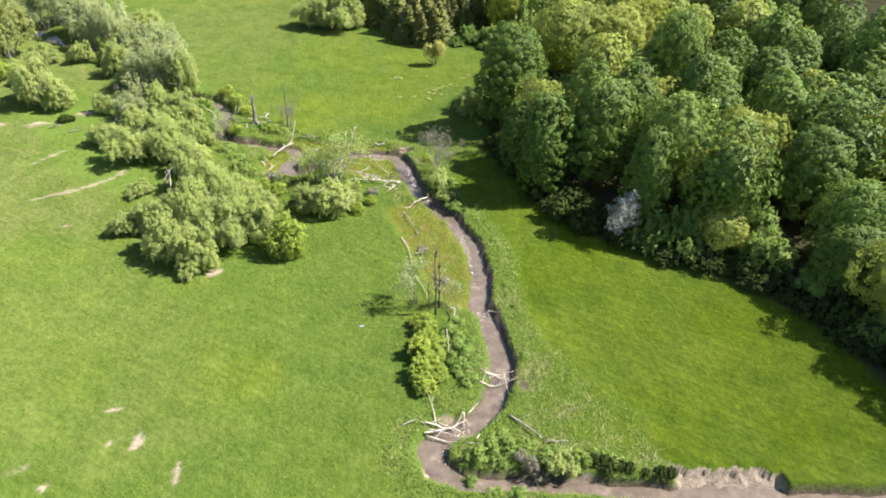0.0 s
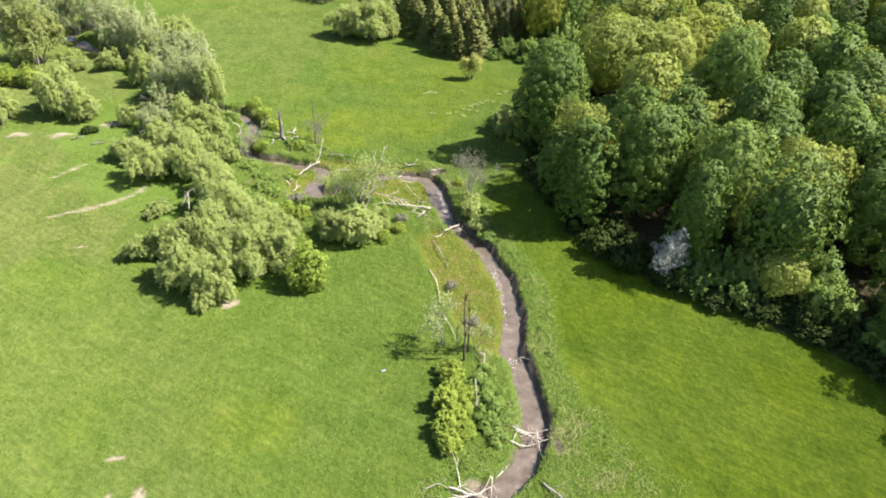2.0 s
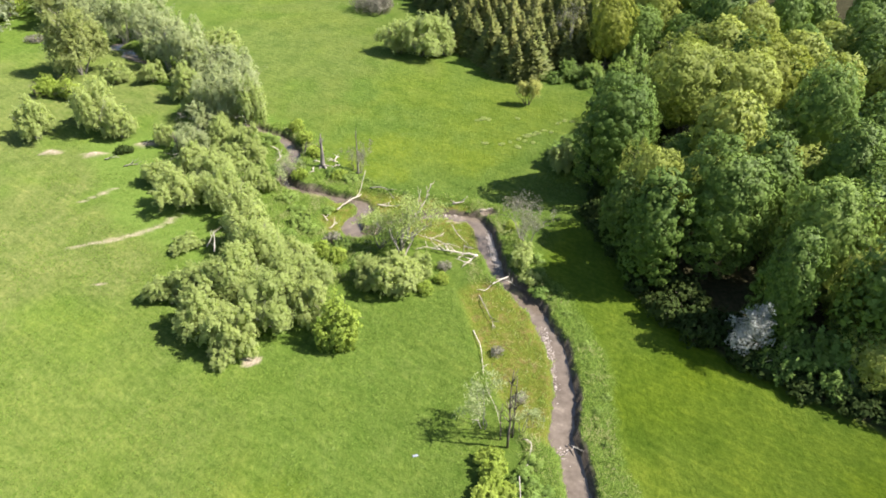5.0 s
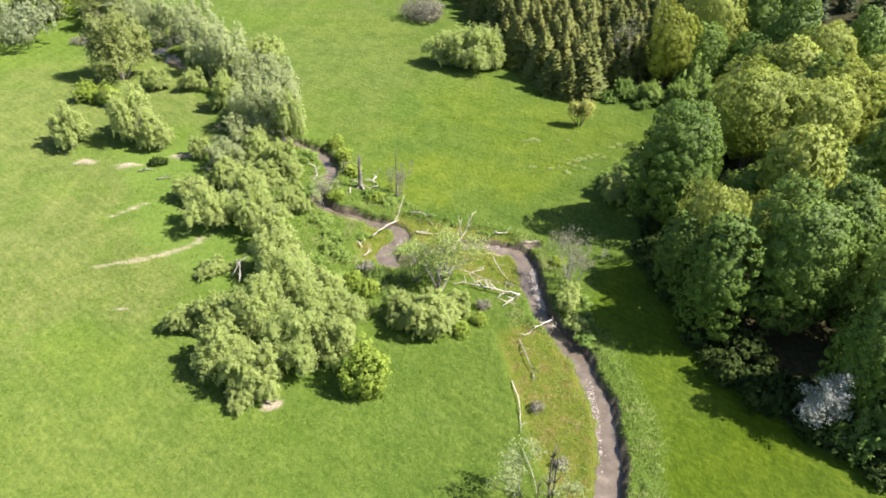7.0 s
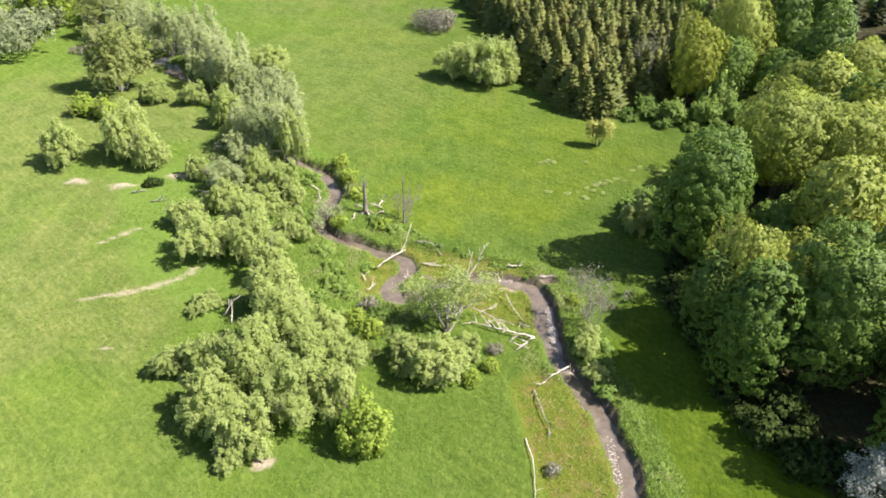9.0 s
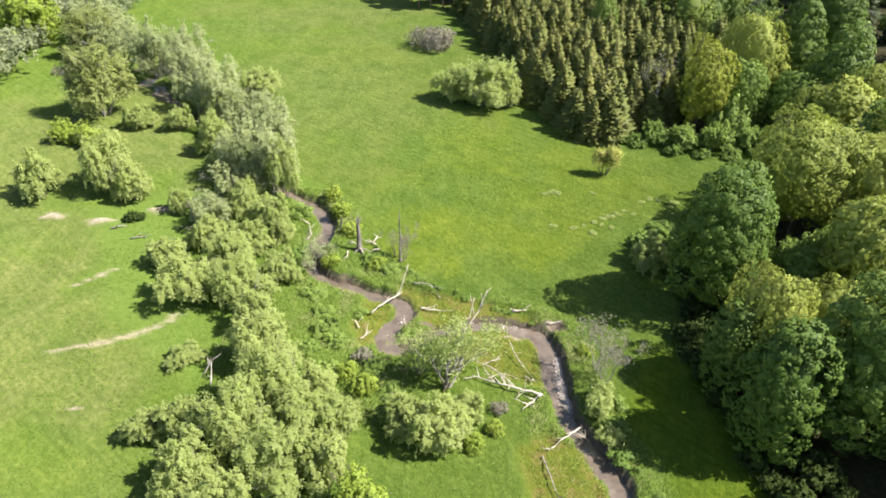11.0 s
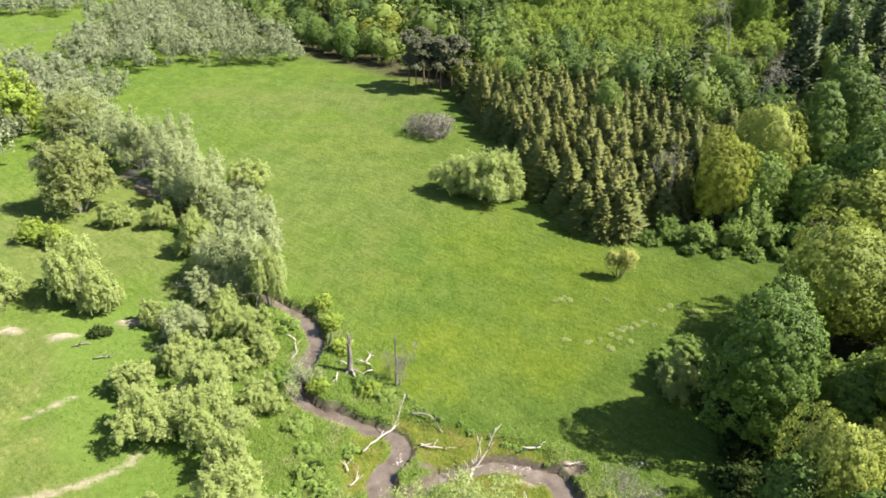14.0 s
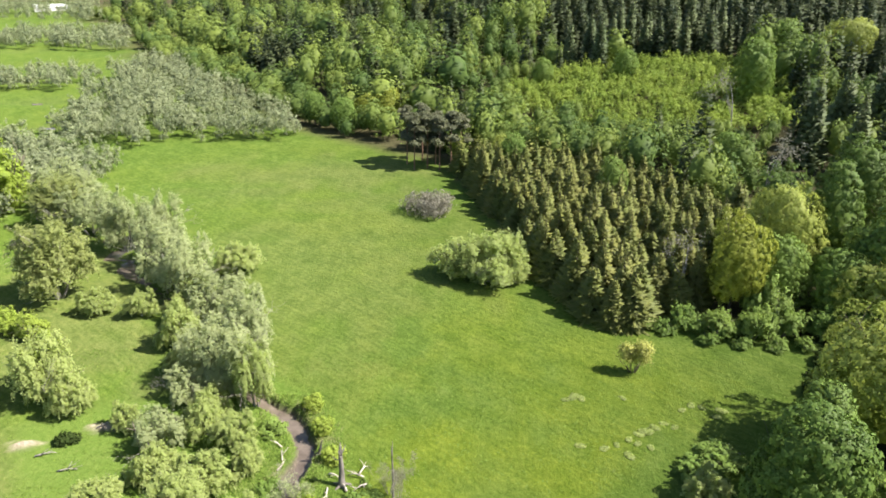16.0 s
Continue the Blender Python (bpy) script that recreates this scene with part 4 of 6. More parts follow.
build_plantation()
MORE = [("oak", 42.0, 178.5, 18.5, 5.4), ("ash", 53.5, 189.5, 22.5, 7.0), ("beech", 59, 178, 14, 5.5), ("beech", 66, 182, 17, 6), ("ash", 72, 176, 18, 6), ("hazel", 60.5, 170, 8, 4.5), ("beech", 50, 180, 15, 4.6), ("chestnut", 63, 192.5, 25, 5.5), ("beech", 28.8, 226, 15, 3.6), ("hazel", 47.0, 175.5, 10.5, 4.2),
        ("hazel", 33.5, 173.5, 5, 3.0), ("hazel", 38.5, 171.5, 5.5, 3.4), ("hazel", 43.5, 170.5, 6.5, 3.4), ("hazel", 36, 168.5, 2.4, 1.8), ("hazel", 41, 167.6, 2.2, 1.6), ("hazel", 46.5, 167.5, 2.4, 1.8),
        ("hazel", 30, 172.0, 2.6, 2.0), ("hazel", 27.5, 173.3, 2.2, 1.8), ("hazel", 51, 168.0, 2.6, 2.0), ("hazel", 55, 171, 7, 4)] + [("hazel", 49, 172, 6, 3.6), ("hazel", 58, 166, 4, 3.2), ("hazel", 64, 171, 5, 4), ("hazel", 70, 168, 5, 4), ("hazel", 26.4, 137, 2.6, 3.0), ("hazel", 29, 139.5, 3.4, 3.2), ("ash", 62, 176, 14, 6), ("beech", 7, 248, 14, 4)]
for i, (key, x, y, h, r) in enumerate(MORE):
    ob, h0, r0 = WOOD[key]
    copy_thing(ob, pose(x, y, ground_z(x, y) - 0.1, 0, 0, i * 51) @ Matrix.Diagonal((r / r0 / ob.scale[0], r / r0 / ob.scale[1], h / h0 / ob.scale[2], 1)))
PINES = [(-19.5, 257), (-16, 259), (-12.5, 257.5), (-9.5, 259.5), (-14, 263), (-22, 262), (-7, 263), (-18, 266)]
PINE = pine(50, "pine_tree", "tall pine with bare reddish stem and greyish crown", 15)
for i, (x, y) in enumerate(PINES):
    if i:
        stand_copy(PINE, x, y, 1.0 + 0.08 * math.sin(i * 3), i * 70)
    else:
        stand(PINE, x, y)

# ---- willows along the brook and on the meadow ----
WET = {
    "willow": (willow(60, "willow_tree", "willow", "pale green willow with feathery crown beside the brook", 9, 4.2, 24000, 0.132), 9, 4.2),
    "sallow": (willow(61, "sallow_bush", "willow", "broad pale green sallow bush with many stems", 7, 4.0, 19000, 0.135, 6, 0.4), 7, 4.0),
    "silver": (willow(62, "white_willow", "silver", "silvery grey-green willow with upright feathery crown", 12, 4.0, 18000, 0.135, 4, 0.25, 0.9, 8), 12, 4.0),
    "alder": (willow(63, "alder_tree", "alder", "olive-green alder with loose crown beside the hedge", 15, 5.0, 22000, 0.19, 5, 0.0, 1.2, 12), 15, 5.0),
    "lime": (shrub(64, "lime_green_bush", "shrub", "bright lime-green rounded bush on the meadow", 7, 3.4, 8500, 0.2, 26, "shrub", 5), 7, 3.4),
    "scrub": (shrub(65, "scrub_bush", "shrub", "low green scrub bush on the bank", 3, 2.2, 3800, 0.17, 20), 3, 2.2),
    "grey": (shrub(66, "grey_willow_bush", "twig", "greyish budding willow bush on the meadow", 5, 6.0, 9000, 0.2, 60), 5, 6.0),
}
again(WET, [("sallow", -21.5, 86.0, 7.5, 3.8), ("sallow", -26.0, 89.5, 7.5, 3.8), ("willow", -17.5, 90.5, 9.0, 4.0), ("willow", -22.5, 95.5, 9.5, 4.2), ("willow", -21.0, 101.5, 9.5, 4.2),
            ("sallow", -28.5, 96.0, 6.0, 3.4), ("willow", -17.0, 96.5, 8.0, 3.8), ("sallow", -16.0, 102.5, 5.0, 3.2), ("willow", -23.0, 107.5, 8.6, 4.2), ("sallow", -13.0, 97.8, 5.6, 3.2), ("sallow", -13.2, 92.0, 7.0, 3.4),
            ("sallow", -32.8, 95.8, 4.0, 2.8), ("sallow", -22.0, 84.0, 3.0, 2.4), ("lime", -9.0, 87.3, 8.0, 3.5), ("sallow", -2.3, 97.4, 6.0, 4.2), ("sallow", -6.0, 99.5, 4.6, 3.0), ("sallow", 0.6, 101.5, 3.4, 2.4), ("sallow", -33.0, 107.3, 2.4, 2.6),
            ("sallow", -26.0, 113.5, 6.5, 3.4), ("willow", -29.7, 119.6, 7.8, 4.6), ("willow", -37.0, 119.4, 7.4, 4.6), ("sallow", -42.3, 126.3, 4.8, 3.7), ("sallow", -26.0, 124.0, 5.5, 3.2), ("willow", -33.0, 125.5, 7.0, 4.2),
            ("sallow", -32.1, 131.0, 5.5, 3.6), ("sallow", -38.0, 131.5, 5.5, 3.4), ("silver", -39.8, 137.5, 6.0, 3.4), ("sallow", -30.9, 138.3, 5.6, 3.4), ("sallow", -35.5, 140.5, 6.0, 3.2), ("sallow", -46.0, 141.0, 4.2, 2.6),
            ("silver", -40.0, 147.0, 6.0, 3.4), ("willow", -31.0, 147.3, 12.0, 3.4), ("silver", -34.0, 150.2, 14.5, 5.0), ("silver", -39.6, 155.0, 12.0, 5.3), ("silver", -36.5, 161.0, 12.0, 4.3), ("silver", -43.7, 168.8, 10.5, 5.0), ("sallow", -47.0, 161.6, 8.6, 3.8),
            ("willow", -46.6, 188.0, 7.2, 5.2), ("sallow", -57.3, 170.4, 5.1, 3.2), ("silver", -51.6, 176.5, 14.5, 5.0), ("silver", -57.0, 180.5, 13.5, 5.0), ("silver", -59.5, 187.0, 12.5, 4.3), ("silver", -64.5, 192.5, 12.0, 4.1), ("silver", -73.5, 199.0, 15.0, 5.3), ("silver", -67.5, 203.0, 12.0, 4.6),
            ("alder", -74.5, 175.5, 16.5, 6.6), ("sallow", -65.5, 171.0, 5.0, 3.6), ("lime", -77.0, 163.6, 4.8, 3.6), ("lime", -71.5, 162.2, 5.2, 3.1), ("lime", -66.8, 158.6, 4.0, 2.6), ("sallow", -70.0, 143.4, 8.7, 4.2), ("willow", -58.8, 146.0, 12.0, 4.8), ("sallow", -54.5, 143.6, 6.5, 3.4), ("sallow", -63.5, 150.5, 6.0, 3.2),
            ("sallow", -43.5, 154.0, 5.5, 3.2), ("sallow", -50.5, 169.0, 5.0, 3.2), ("willow", -48.0, 173.5, 8.0, 3.6), ("sallow", -36.0, 144.6, 5.0, 2.8), ("sallow", -28.0, 134.0, 4.0, 2.6), ("sallow", -40.5, 162.5, 7.0, 3.2), ("grey", -94.4, 197, 1.8, 2.6), ("willow", 0.8, 187.8, 11, 6.4), ("willow", -5.0, 190.5, 8.5, 5.2), ("sallow", 6.0, 188.0, 6, 3.2), ("willow", 3.5, 192, 10, 5), ("grey", -12.7, 224, 5.2, 7.0),
            ("lime", -111, 217, 19, 9), ("alder", -92, 209, 13, 6), ("silver", -84, 205, 12, 5.8), ("silver", -96, 220, 13, 7.2), ("scrub", 8.8, 68.9, 2.4, 1.3), ("sallow", 25.6, 131.5, 5.5, 3.6)])
stand(two_headed(67, "yellow_bush", "yellow", "small yellow-green bush with two round heads on open meadow"), 22.4, 159.2, 1.0, -8)
THICKET = willow(68, "bank_thicket_bush", "shrub", "bright green leafy bush in a thicket beside the brook", 3.6, 1.8, 7000, 0.13, 6, 0.0, 0.9, 8)
THICKET_SPOTS = [(7.2, 57.6, 2.2, 0.75), (6.9, 59.7, 2.9, 0.85), (7.7, 61.9, 2.5, 0.7), (7.2, 63.4, 3.1, 0.8), (8.1, 65.2, 2.6, 0.75), (8.5, 67.2, 2.5, 0.8), (9.0, 59.4, 1.9, 0.7), (9.1, 62.8, 2.1, 0.65), (8.4, 60.9, 2.4, 0.6), (9.7, 64.9, 1.6, 0.6), (7.6, 69.0, 1.7, 0.55)]
for i, (x, y, h, w) in enumerate(THICKET_SPOTS):
    m = pose(x, y, ground_z(x, y) - 0.05, 0, 0, i * 77)
    if i:
        copy_thing(THICKET, m @ Matrix.Diagonal((w / THICKET.scale[0], w / THICKET.scale[1], h / 3.6 / THICKET.scale[2], 1)))
    else:
        THICKET.matrix_basis = m @ Matrix.Diagonal((w, w, h / 3.6, 1))

# ---- dead and bare trees ----
PALE = bare_tree(71, "pale_sapling", "pale sapling with thin silvery spring leaves", 5.5, 0.07, 3, 3, GREYWOOD, "silver", 750, 0.15, 0.4, 0.6)
stand(PALE, 8.0, 73.6, 1, 0)
stand_copy(PALE, 12.0, 73.0, 0.7, 120)
GREY = bare_tree(72, "bare_grey_tree", "leafless grey tree with fine twigs on the bank", 7.2, 0.09, 3, 4, GREYWOOD, "twig", 1500, 0.11, 0.5, 0.5)
stand(GREY, 15.8, 109.6, 0.9, 0)
stand_copy(GREY, 16.6, 107.4, 0.75, 90)
stand_copy(PALE, -21.8, 127.4, 0.75, 30)
stand_copy(PALE, -20.6, 128.6, 0.6, 150)
stand_copy(GREY, -10.6, 131.4, 0.5, 260)
stand_copy(GREY, -9.4, 130.4, 0.62, 140)
stand_copy(GREY, -22.6, 130.6, 0.5, 200)
HALF = bare_tree(73, "half_dead_willow", "half-dead willow with pale bare limbs and sparse leaves", 9.5, 0.2, 3, 5, GREYWOOD, "willow", 2400, 0.2, 0.3, 0.7)
stand(HALF, -1.6, 105.5, 0.9, 40, 0.75, 0.0, (0, 16))
stand_copy(HALF, -5.0, 107.5, 0.62, 170)
SPRUCE_DEAD = bare_tree(74, "dead_spruce", "grey leafless conifer among green forest trees", 15, 0.2, 2, 1, GREYWOOD, "twig", 320, 0.2, -0.1, 0.4)
BLOSSOM = bare_tree(75, "blossoming_blackthorn", "blackthorn bush greyish white with blossom at the forest edge", 7.4, 0.12, 3, 7, GREYWOOD, "blossom", 4500, 0.17, 0.35, 0.6)
stand(BLOSSOM, 39.9, 83.2, 0.72, 0)
stand(SPRUCE_DEAD, 62, 226, 1.2, 0)
stand_copy(SPRUCE_DEAD, 33, 179, 0.75, 60)


def snag(seed, name, label, h, r, stubs):
    """A broken standing trunk with a splintered top and stubs of limbs."""
    rng = np.random.default_rng(seed)
    verts, faces = [], []
    pts = [(0, 0, -0.4), (0.02, 0, 0.3), (0.08, 0.03, h * 0.4), (0.0, 0.1, h * 0.75), (0.1, 0.05, h)]
    tube(verts, faces, pts, [r * 1.8, r * 1.2, r * 0.85, r * 0.6, r * 0.12], 9)
    ob = tagged(part(name, mesh_from(name, verts, faces, None, True), WEATHERED), label, "dead trunk")

    def piece(kind, pts, radii):
        v, f = [], []
        tube(v, f, pts, radii, 5)
        part(kind, mesh_from(kind, v, f, None, True), WEATHERED, ob)
    for i in range(3):
        a = i * 2.1
        piece("splinter", [(math.cos(a) * r * 0.3, math.sin(a) * r * 0.3, h * 0.7), (math.cos(a) * r * 0.7, math.sin(a) * r * 0.7, h * rng.uniform(0.85, 0.97))], [r * 0.3, r * 0.03])
    for i in range(stubs):
        a, z = rng.uniform(0, 6.28), rng.uniform(0.3, 0.8) * h
        piece("limb_stub", [(0.05, 0.05, z), (math.cos(a) * 0.6, math.sin(a) * 0.6, z + 0.35), (math.cos(a) * 0.9, math.sin(a) * 0.9, z + 0.9)], [r * 0.3, r * 0.2, r * 0.05])
    for i in range(5):
        a = i * 1.256 + 0.3
        piece("root", [(0, 0, 0.25), (math.cos(a) * r * 2.6, math.sin(a) * r * 2.6, 0.02), (math.cos(a) * r * 4.2, math.sin(a) * r * 4.2, -0.25)], [r * 0.6, r * 0.35, r * 0.1])
    return ob


stand(snag(80, "broken_trunk", "broken grey dead trunk standing on the bank", 6.2, 0.36, 4), -16.3, 132.4)
stand(snag(81, "dead_pole_trunk", "thin tall dead trunk standing on the bank", 8.6, 0.14, 3), -10.0, 130.2)
stand(snag(82, "leaning_stump", "short pale broken stump on the bank", 2.6, 0.16, 1), -20.2, 137.6, 1, 0, None, 0, (8, 14))


def driftwood(rng, pts, r, wood=None, label="bleached fallen branch lying across the brook", group="", name="fallen_branch", lift=0.0, twigs=2):
    """A fallen branch along (x, y, height over the ground or water), with side twigs."""
    p3 = []
    for x, y, z in pts:
        p3.append(Vector((x, y, max(ground_z(x, y), WATER_Z) + z + r * 0.6 + lift)))
    base = p3[0].copy()
    line = [tuple(Vector(v)) for v in smooth_line([tuple(p - base) for p in p3], 0.5)]
    line = [(x + rng.normal(0, r * 0.3), y + rng.normal(0, r * 0.3), z + rng.normal(0, r * 0.3)) for x, y, z in line]
    n = len(line)
    verts, faces, side = [], [], []
    tube(verts, faces, line, [r * (1 - 0.72 * i / max(1, n - 1)) for i in range(n)], 7)
    for i in range(twigs):
        j = int(rng.integers(1, max(2, n - 1)))
        d = Vector(line[min(j + 1, n - 1)]) - Vector(line[j - 1])
        d = (d.normalized() + Vector((rng.normal(0, 0.6), rng.normal(0, 0.6), abs(rng.normal(0.1, 0.3))))).normalized()
        q = Vector(line[j])
        ln = rng.uniform(0.5, 1.3) * min(1.6, 0.5 + r * 7)
        tv, tf = [], []
        tube(tv, tf, [q, q + d * ln * 0.5 + Vector((0, 0, 0.05)), q + d * ln + Vector((0, 0, rng.uniform(-0.1, 0.2)))], [r * 0.45, r * 0.3, r * 0.08], 5)
        side.append(mesh_from("twig", tv, tf, None, True))
    ob = part(name, mesh_from(name, verts, faces, None, True), wood or BLEACHED)
    for me in side:
        part("twig", me, wood or BLEACHED, ob)
    ob.location = base
    return tagged(ob, label, "branch", group)


def build_driftwood():
    rng = np.random.default_rng(90)
    for pts, r in [([(10.2, 70.8, 0.0), (10.3, 70.9, 3.5), (10.2, 71.0, 7.0), (10.3, 71.1, 10.8)], 0.15), ([(10.9, 72.2, 0.0), (11.0, 72.3, 4.0), (10.9, 72.4, 8.4)], 0.12), ([(9.6, 71.8, 0.0), (9.5, 71.9, 2.6), (9.6, 72.0, 5.2)], 0.08)]:
        tagged(driftwood(rng, pts, r, BARK, name="bare_sapling", twigs=14), "thin leafless sapling with dark trunk beside the brook", "dead tree", "bare saplings")
    jam = "log jam at the bend"
    for pts, r in [([(6.4, 51.9, 0.3), (8.9, 52.4, 0.35), (11.2, 53.2, 0.4)], 0.12), ([(6.6, 52.8, 0.4), (9.5, 52.4, 0.3), (11.0, 54.1, 0.6)], 0.11), ([(6.6, 51.8, 0.2), (8.8, 50.7, 0.25), (11.0, 49.3, 0.2)], 0.10),
                   ([(7.8, 52.6, 0.3), (7.7, 54.0, 0.5), (7.3, 57.0, 0.8)], 0.07), ([(4.0, 52.9, 0.1), (5.7, 53.3, 0.2), (7.0, 52.6, 0.3)], 0.06), ([(11.1, 54.1, 0.5), (10.8, 52.2, 0.2)], 0.09),
                   ([(11.6, 54.3, 0.1), (13.2, 55.7, 0.3)], 0.10), ([(11.7, 49.9, 0.2), (13.4, 52.3, 0.1)], 0.10), ([(6.9, 52.3, 0.5), (9.8, 51.2, 0.5)], 0.07)] + [([(8.0, 53.1, 0.5), (10.4, 51.8, 0.4)], 0.06),
                   ([(7.2, 51.2, 0.1), (9.2, 53.0, 0.6)], 0.05), ([(12.6, 51.8, 0.1), (14.6, 52.3, 0.2)], 0.05)]:
        driftwood(rng, pts, r, None, "bleached driftwood branch in a jam at the brook's bend", jam)
    jam = "log jam across the brook"
    for pts, r in [([(14.2, 60.0, 0.3), (16, 59.8, 0.25), (18.0, 59.4, 0.4)], 0.09), ([(14.3, 59.4, 0.3), (17.4, 58.6, 0.4)], 0.08), ([(13.6, 58.1, 0.2), (15.4, 58.0, 0.3), (17.8, 58.1, 0.4)], 0.09),
                   ([(13.8, 57.8, 0.2), (14.8, 59.8, 0.4)], 0.06), ([(16.9, 59.8, 0.5), (16.8, 56.8, 0.1)], 0.06), ([(14.6, 60.1, 0.5), (17.2, 57.7, 0.4)], 0.05), ([(14.9, 58.9, 0.4), (16.4, 59.9, 0.3)], 0.05)]:
        driftwood(rng, pts, r, None, "bleached branch in a small jam across the brook", jam)
    jam = "fallen tree on the marsh"
    for pts, r in [([(9.0, 104.6, 0.4), (6.0, 105.4, 0.5), (3.4, 106.2, 0.4), (1.1, 107.4, 0.3)], 0.15), ([(9.0, 104.6, 0.4), (7.9, 103.5, 0.3), (6.7, 102.3, 0.1)], 0.15), ([(5.0, 105.8, 0.4), (4.2, 107.6, 0.7), (2.4, 109.2, 0.6), (0.0, 110.4, 0.5)], 0.1),
                   ([(0.0, 110.4, 0.5), (-0.3, 108.8, 0.2)], 0.07), ([(2.4, 109.2, 0.6), (4.4, 110.5, 0.8)], 0.07), ([(0.0, 110.4, 0.5), (0.7, 112.5, 0.9)], 0.06), ([(5.6, 113.3, 0.9), (6.6, 110.5, 0.5), (8.3, 108.0, 0.2)], 0.07), ([(7.3, 108.2, 0.2), (8.4, 107.4, 0.3)], 0.1),
                   ([(2.8, 106.6, 0.5), (4.6, 107.4, 0.8), (6.8, 107.6, 0.3)], 0.05), ([(3.8, 106.2, 0.5), (2.6, 107.8, 0.8), (2.2, 109.0, 1.0)], 0.05), ([(6.0, 105.6, 0.5), (4.8, 106.8, 0.9), (3.4, 108.6, 0.6)], 0.06), ([(7.4, 105.2, 0.5), (6.2, 104.2, 0.2)], 0.05), ([(1.6, 107.2, 0.3), (0.2, 106.6, 0.2)], 0.05)]:
        driftwood(rng, pts, r, None, "pale limb of a fallen dead tree on the marsh", jam, twigs=6)
    driftwood(rng, [(-12.4, 118.5, 0.5), (-10.0, 120.9, 1.3), (-9.2, 121.8, 1.7), (-8.0, 124.0, 4.4)], 0.14, None, "bleached forked trunk leaning over the brook", name="leaning_dead_tree", twigs=1)
    driftwood(rng, [(-0.7, 114.4, 0.1), (0.9, 116.4, 2.2), (2.0, 117.3, 4.6), (2.4, 117.8, 6.0)], 0.17, None, "pale bare forked dead tree leaning over the marsh", name="forked_dead_tree", twigs=7)
    driftwood(rng, [(-0.5, 114.6, 0.3), (0.5, 115.8, 3.0), (0.9, 116.4, 5.6)], 0.11, None, "pale bare limb of a leaning dead tree", twigs=6)
    driftwood(rng, [(-2.0, 104.7, 0.1), (-1.4, 106.4, 1.6), (-0.7, 108.2, 3.4)], 0.12, BARK, "dark leaning dead limb among willow leaves", twigs=4)
    driftwood(rng, [(-41.9, 136.0, 0.1), (-42.2, 136.2, 2.2), (-42.6, 136.4, 4.6)], 0.17, BARK, "dark upright dead trunk beside willow bushes", twigs=3)
    for x, y, a in [(-49.8, 140.4, 0.6), (-48.4, 141.4, 0.3), (-46.6, 142.6, 0.7), (-54.6, 134.6, 0.4), (-50.6, 132.2, 0.2)]:
        driftwood(rng, [(x, y, 0.1), (x + 1.3 * math.cos(a), y + 1.3 * math.sin(a), 0.3), (x + 2.4 * math.cos(a), y + 2.4 * math.sin(a), 0.1)], 0.12, GREYWOOD, "grey log on a heap of earth beside bushes", "logs on the earth heaps", twigs=3)
    driftwood(rng, [(-9.5, 121.6, 1.4), (-8.9, 123.4, 0.3)], 0.10, None, "pale prop limb under a leaning trunk")
    driftwood(rng, [(-6.2, 120.3, 0.2), (-4.5, 119.8, 0.4), (-2.9, 119.9, 0.2)], 0.13, None, "pale dead log lying on the marsh", twigs=5)
    driftwood(rng, [(-7.6, 124.8, 0.1), (-5.2, 124.2, 0.5), (-3.6, 122.4, 0.1)], 0.12, GREYWOOD, "grey arched dead branch on the marsh", twigs=3)
    driftwood(rng, [(6.0, 120.1, 0.1), (7.8, 120.3, 0.3)], 0.18, None, "pale log lying on the bank edge")
    driftwood(rng, [(13.2, 101.1, 0.6), (11.3, 98.9, 0.5), (9.3, 97.1, 0.2)], 0.1, None, "pale uprooted branch across the brook", twigs=6)
    driftwood(rng, [(14.0, 99.5, 0.3), (12.9, 100.6, 0.6)], 0.08, None, "tangled grey roots on the bank", twigs=8)
    driftwood(rng, [(15.9, 52.5, 0.1), (17.9, 49.7, 0.4), (18.8, 48.4, 0.4), (21.2, 48.1, 0.2)], 0.13, GREYWOOD, "long grey dead branch lying on rough grass", twigs=5)
    driftwood(rng, [(11.8, 71.6, 0.3), (12.7, 70.6, 0.8), (12.0, 67.8, 0.2)], 0.07, None, "thin bleached branch among bank plants")
    driftwood(rng, [(10.9, 65.6, 1.9), (10.8, 62.8, 0.6)], 0.06, None, "thin bleached branch among bank plants")
    driftwood(rng, [(6.6, 57.6, 0.4), (7.9, 59.1, 1.2)], 0.11, None, "short pale broken stub among bushes", twigs=1)
    driftwood(rng, [(7.7, 89.4, 0.2), (8.4, 86.1, 0.4), (8.5, 81.6, 0.2)], 0.09, None, "long pale branch lying on the marsh")
    driftwood(rng, [(8.8, 96.6, 0.2), (9.6, 93.5, 0.5), (10.5, 90.2, 0.1)], 0.09, GREYWOOD, "grey dead branch lying on the marsh", twigs=5)
    driftwood(rng, [(8.6, 79.5, 0.2), (9.5, 76.0, 0.3), (9.8, 73.5, 0.2)], 0.05, None, "thin pale branch lying on the marsh")
    driftwood(rng, [(17.0, 71.9, 0.2), (18.2, 70.3, 0.7)], 0.10, GREYWOOD, "dark branch stuck in the stream bank")
    for x, y in [(-14.6, 134.2), (-13.4, 132.6), (-17.8, 131.6), (-15.4, 131.2), (-13.8, 133.8), (-18.2, 134.0)]:
        a = rng.uniform(0, 6.28)
        driftwood(rng, [(x, y, 0.1), (x + math.cos(a), y + math.sin(a), 0.45), (x + 2 * math.cos(a), y + 1.8 * math.sin(a), 0.1)], 0.13, None, "pale broken limb beside a dead trunk", "limbs round the dead trunk", twigs=2)
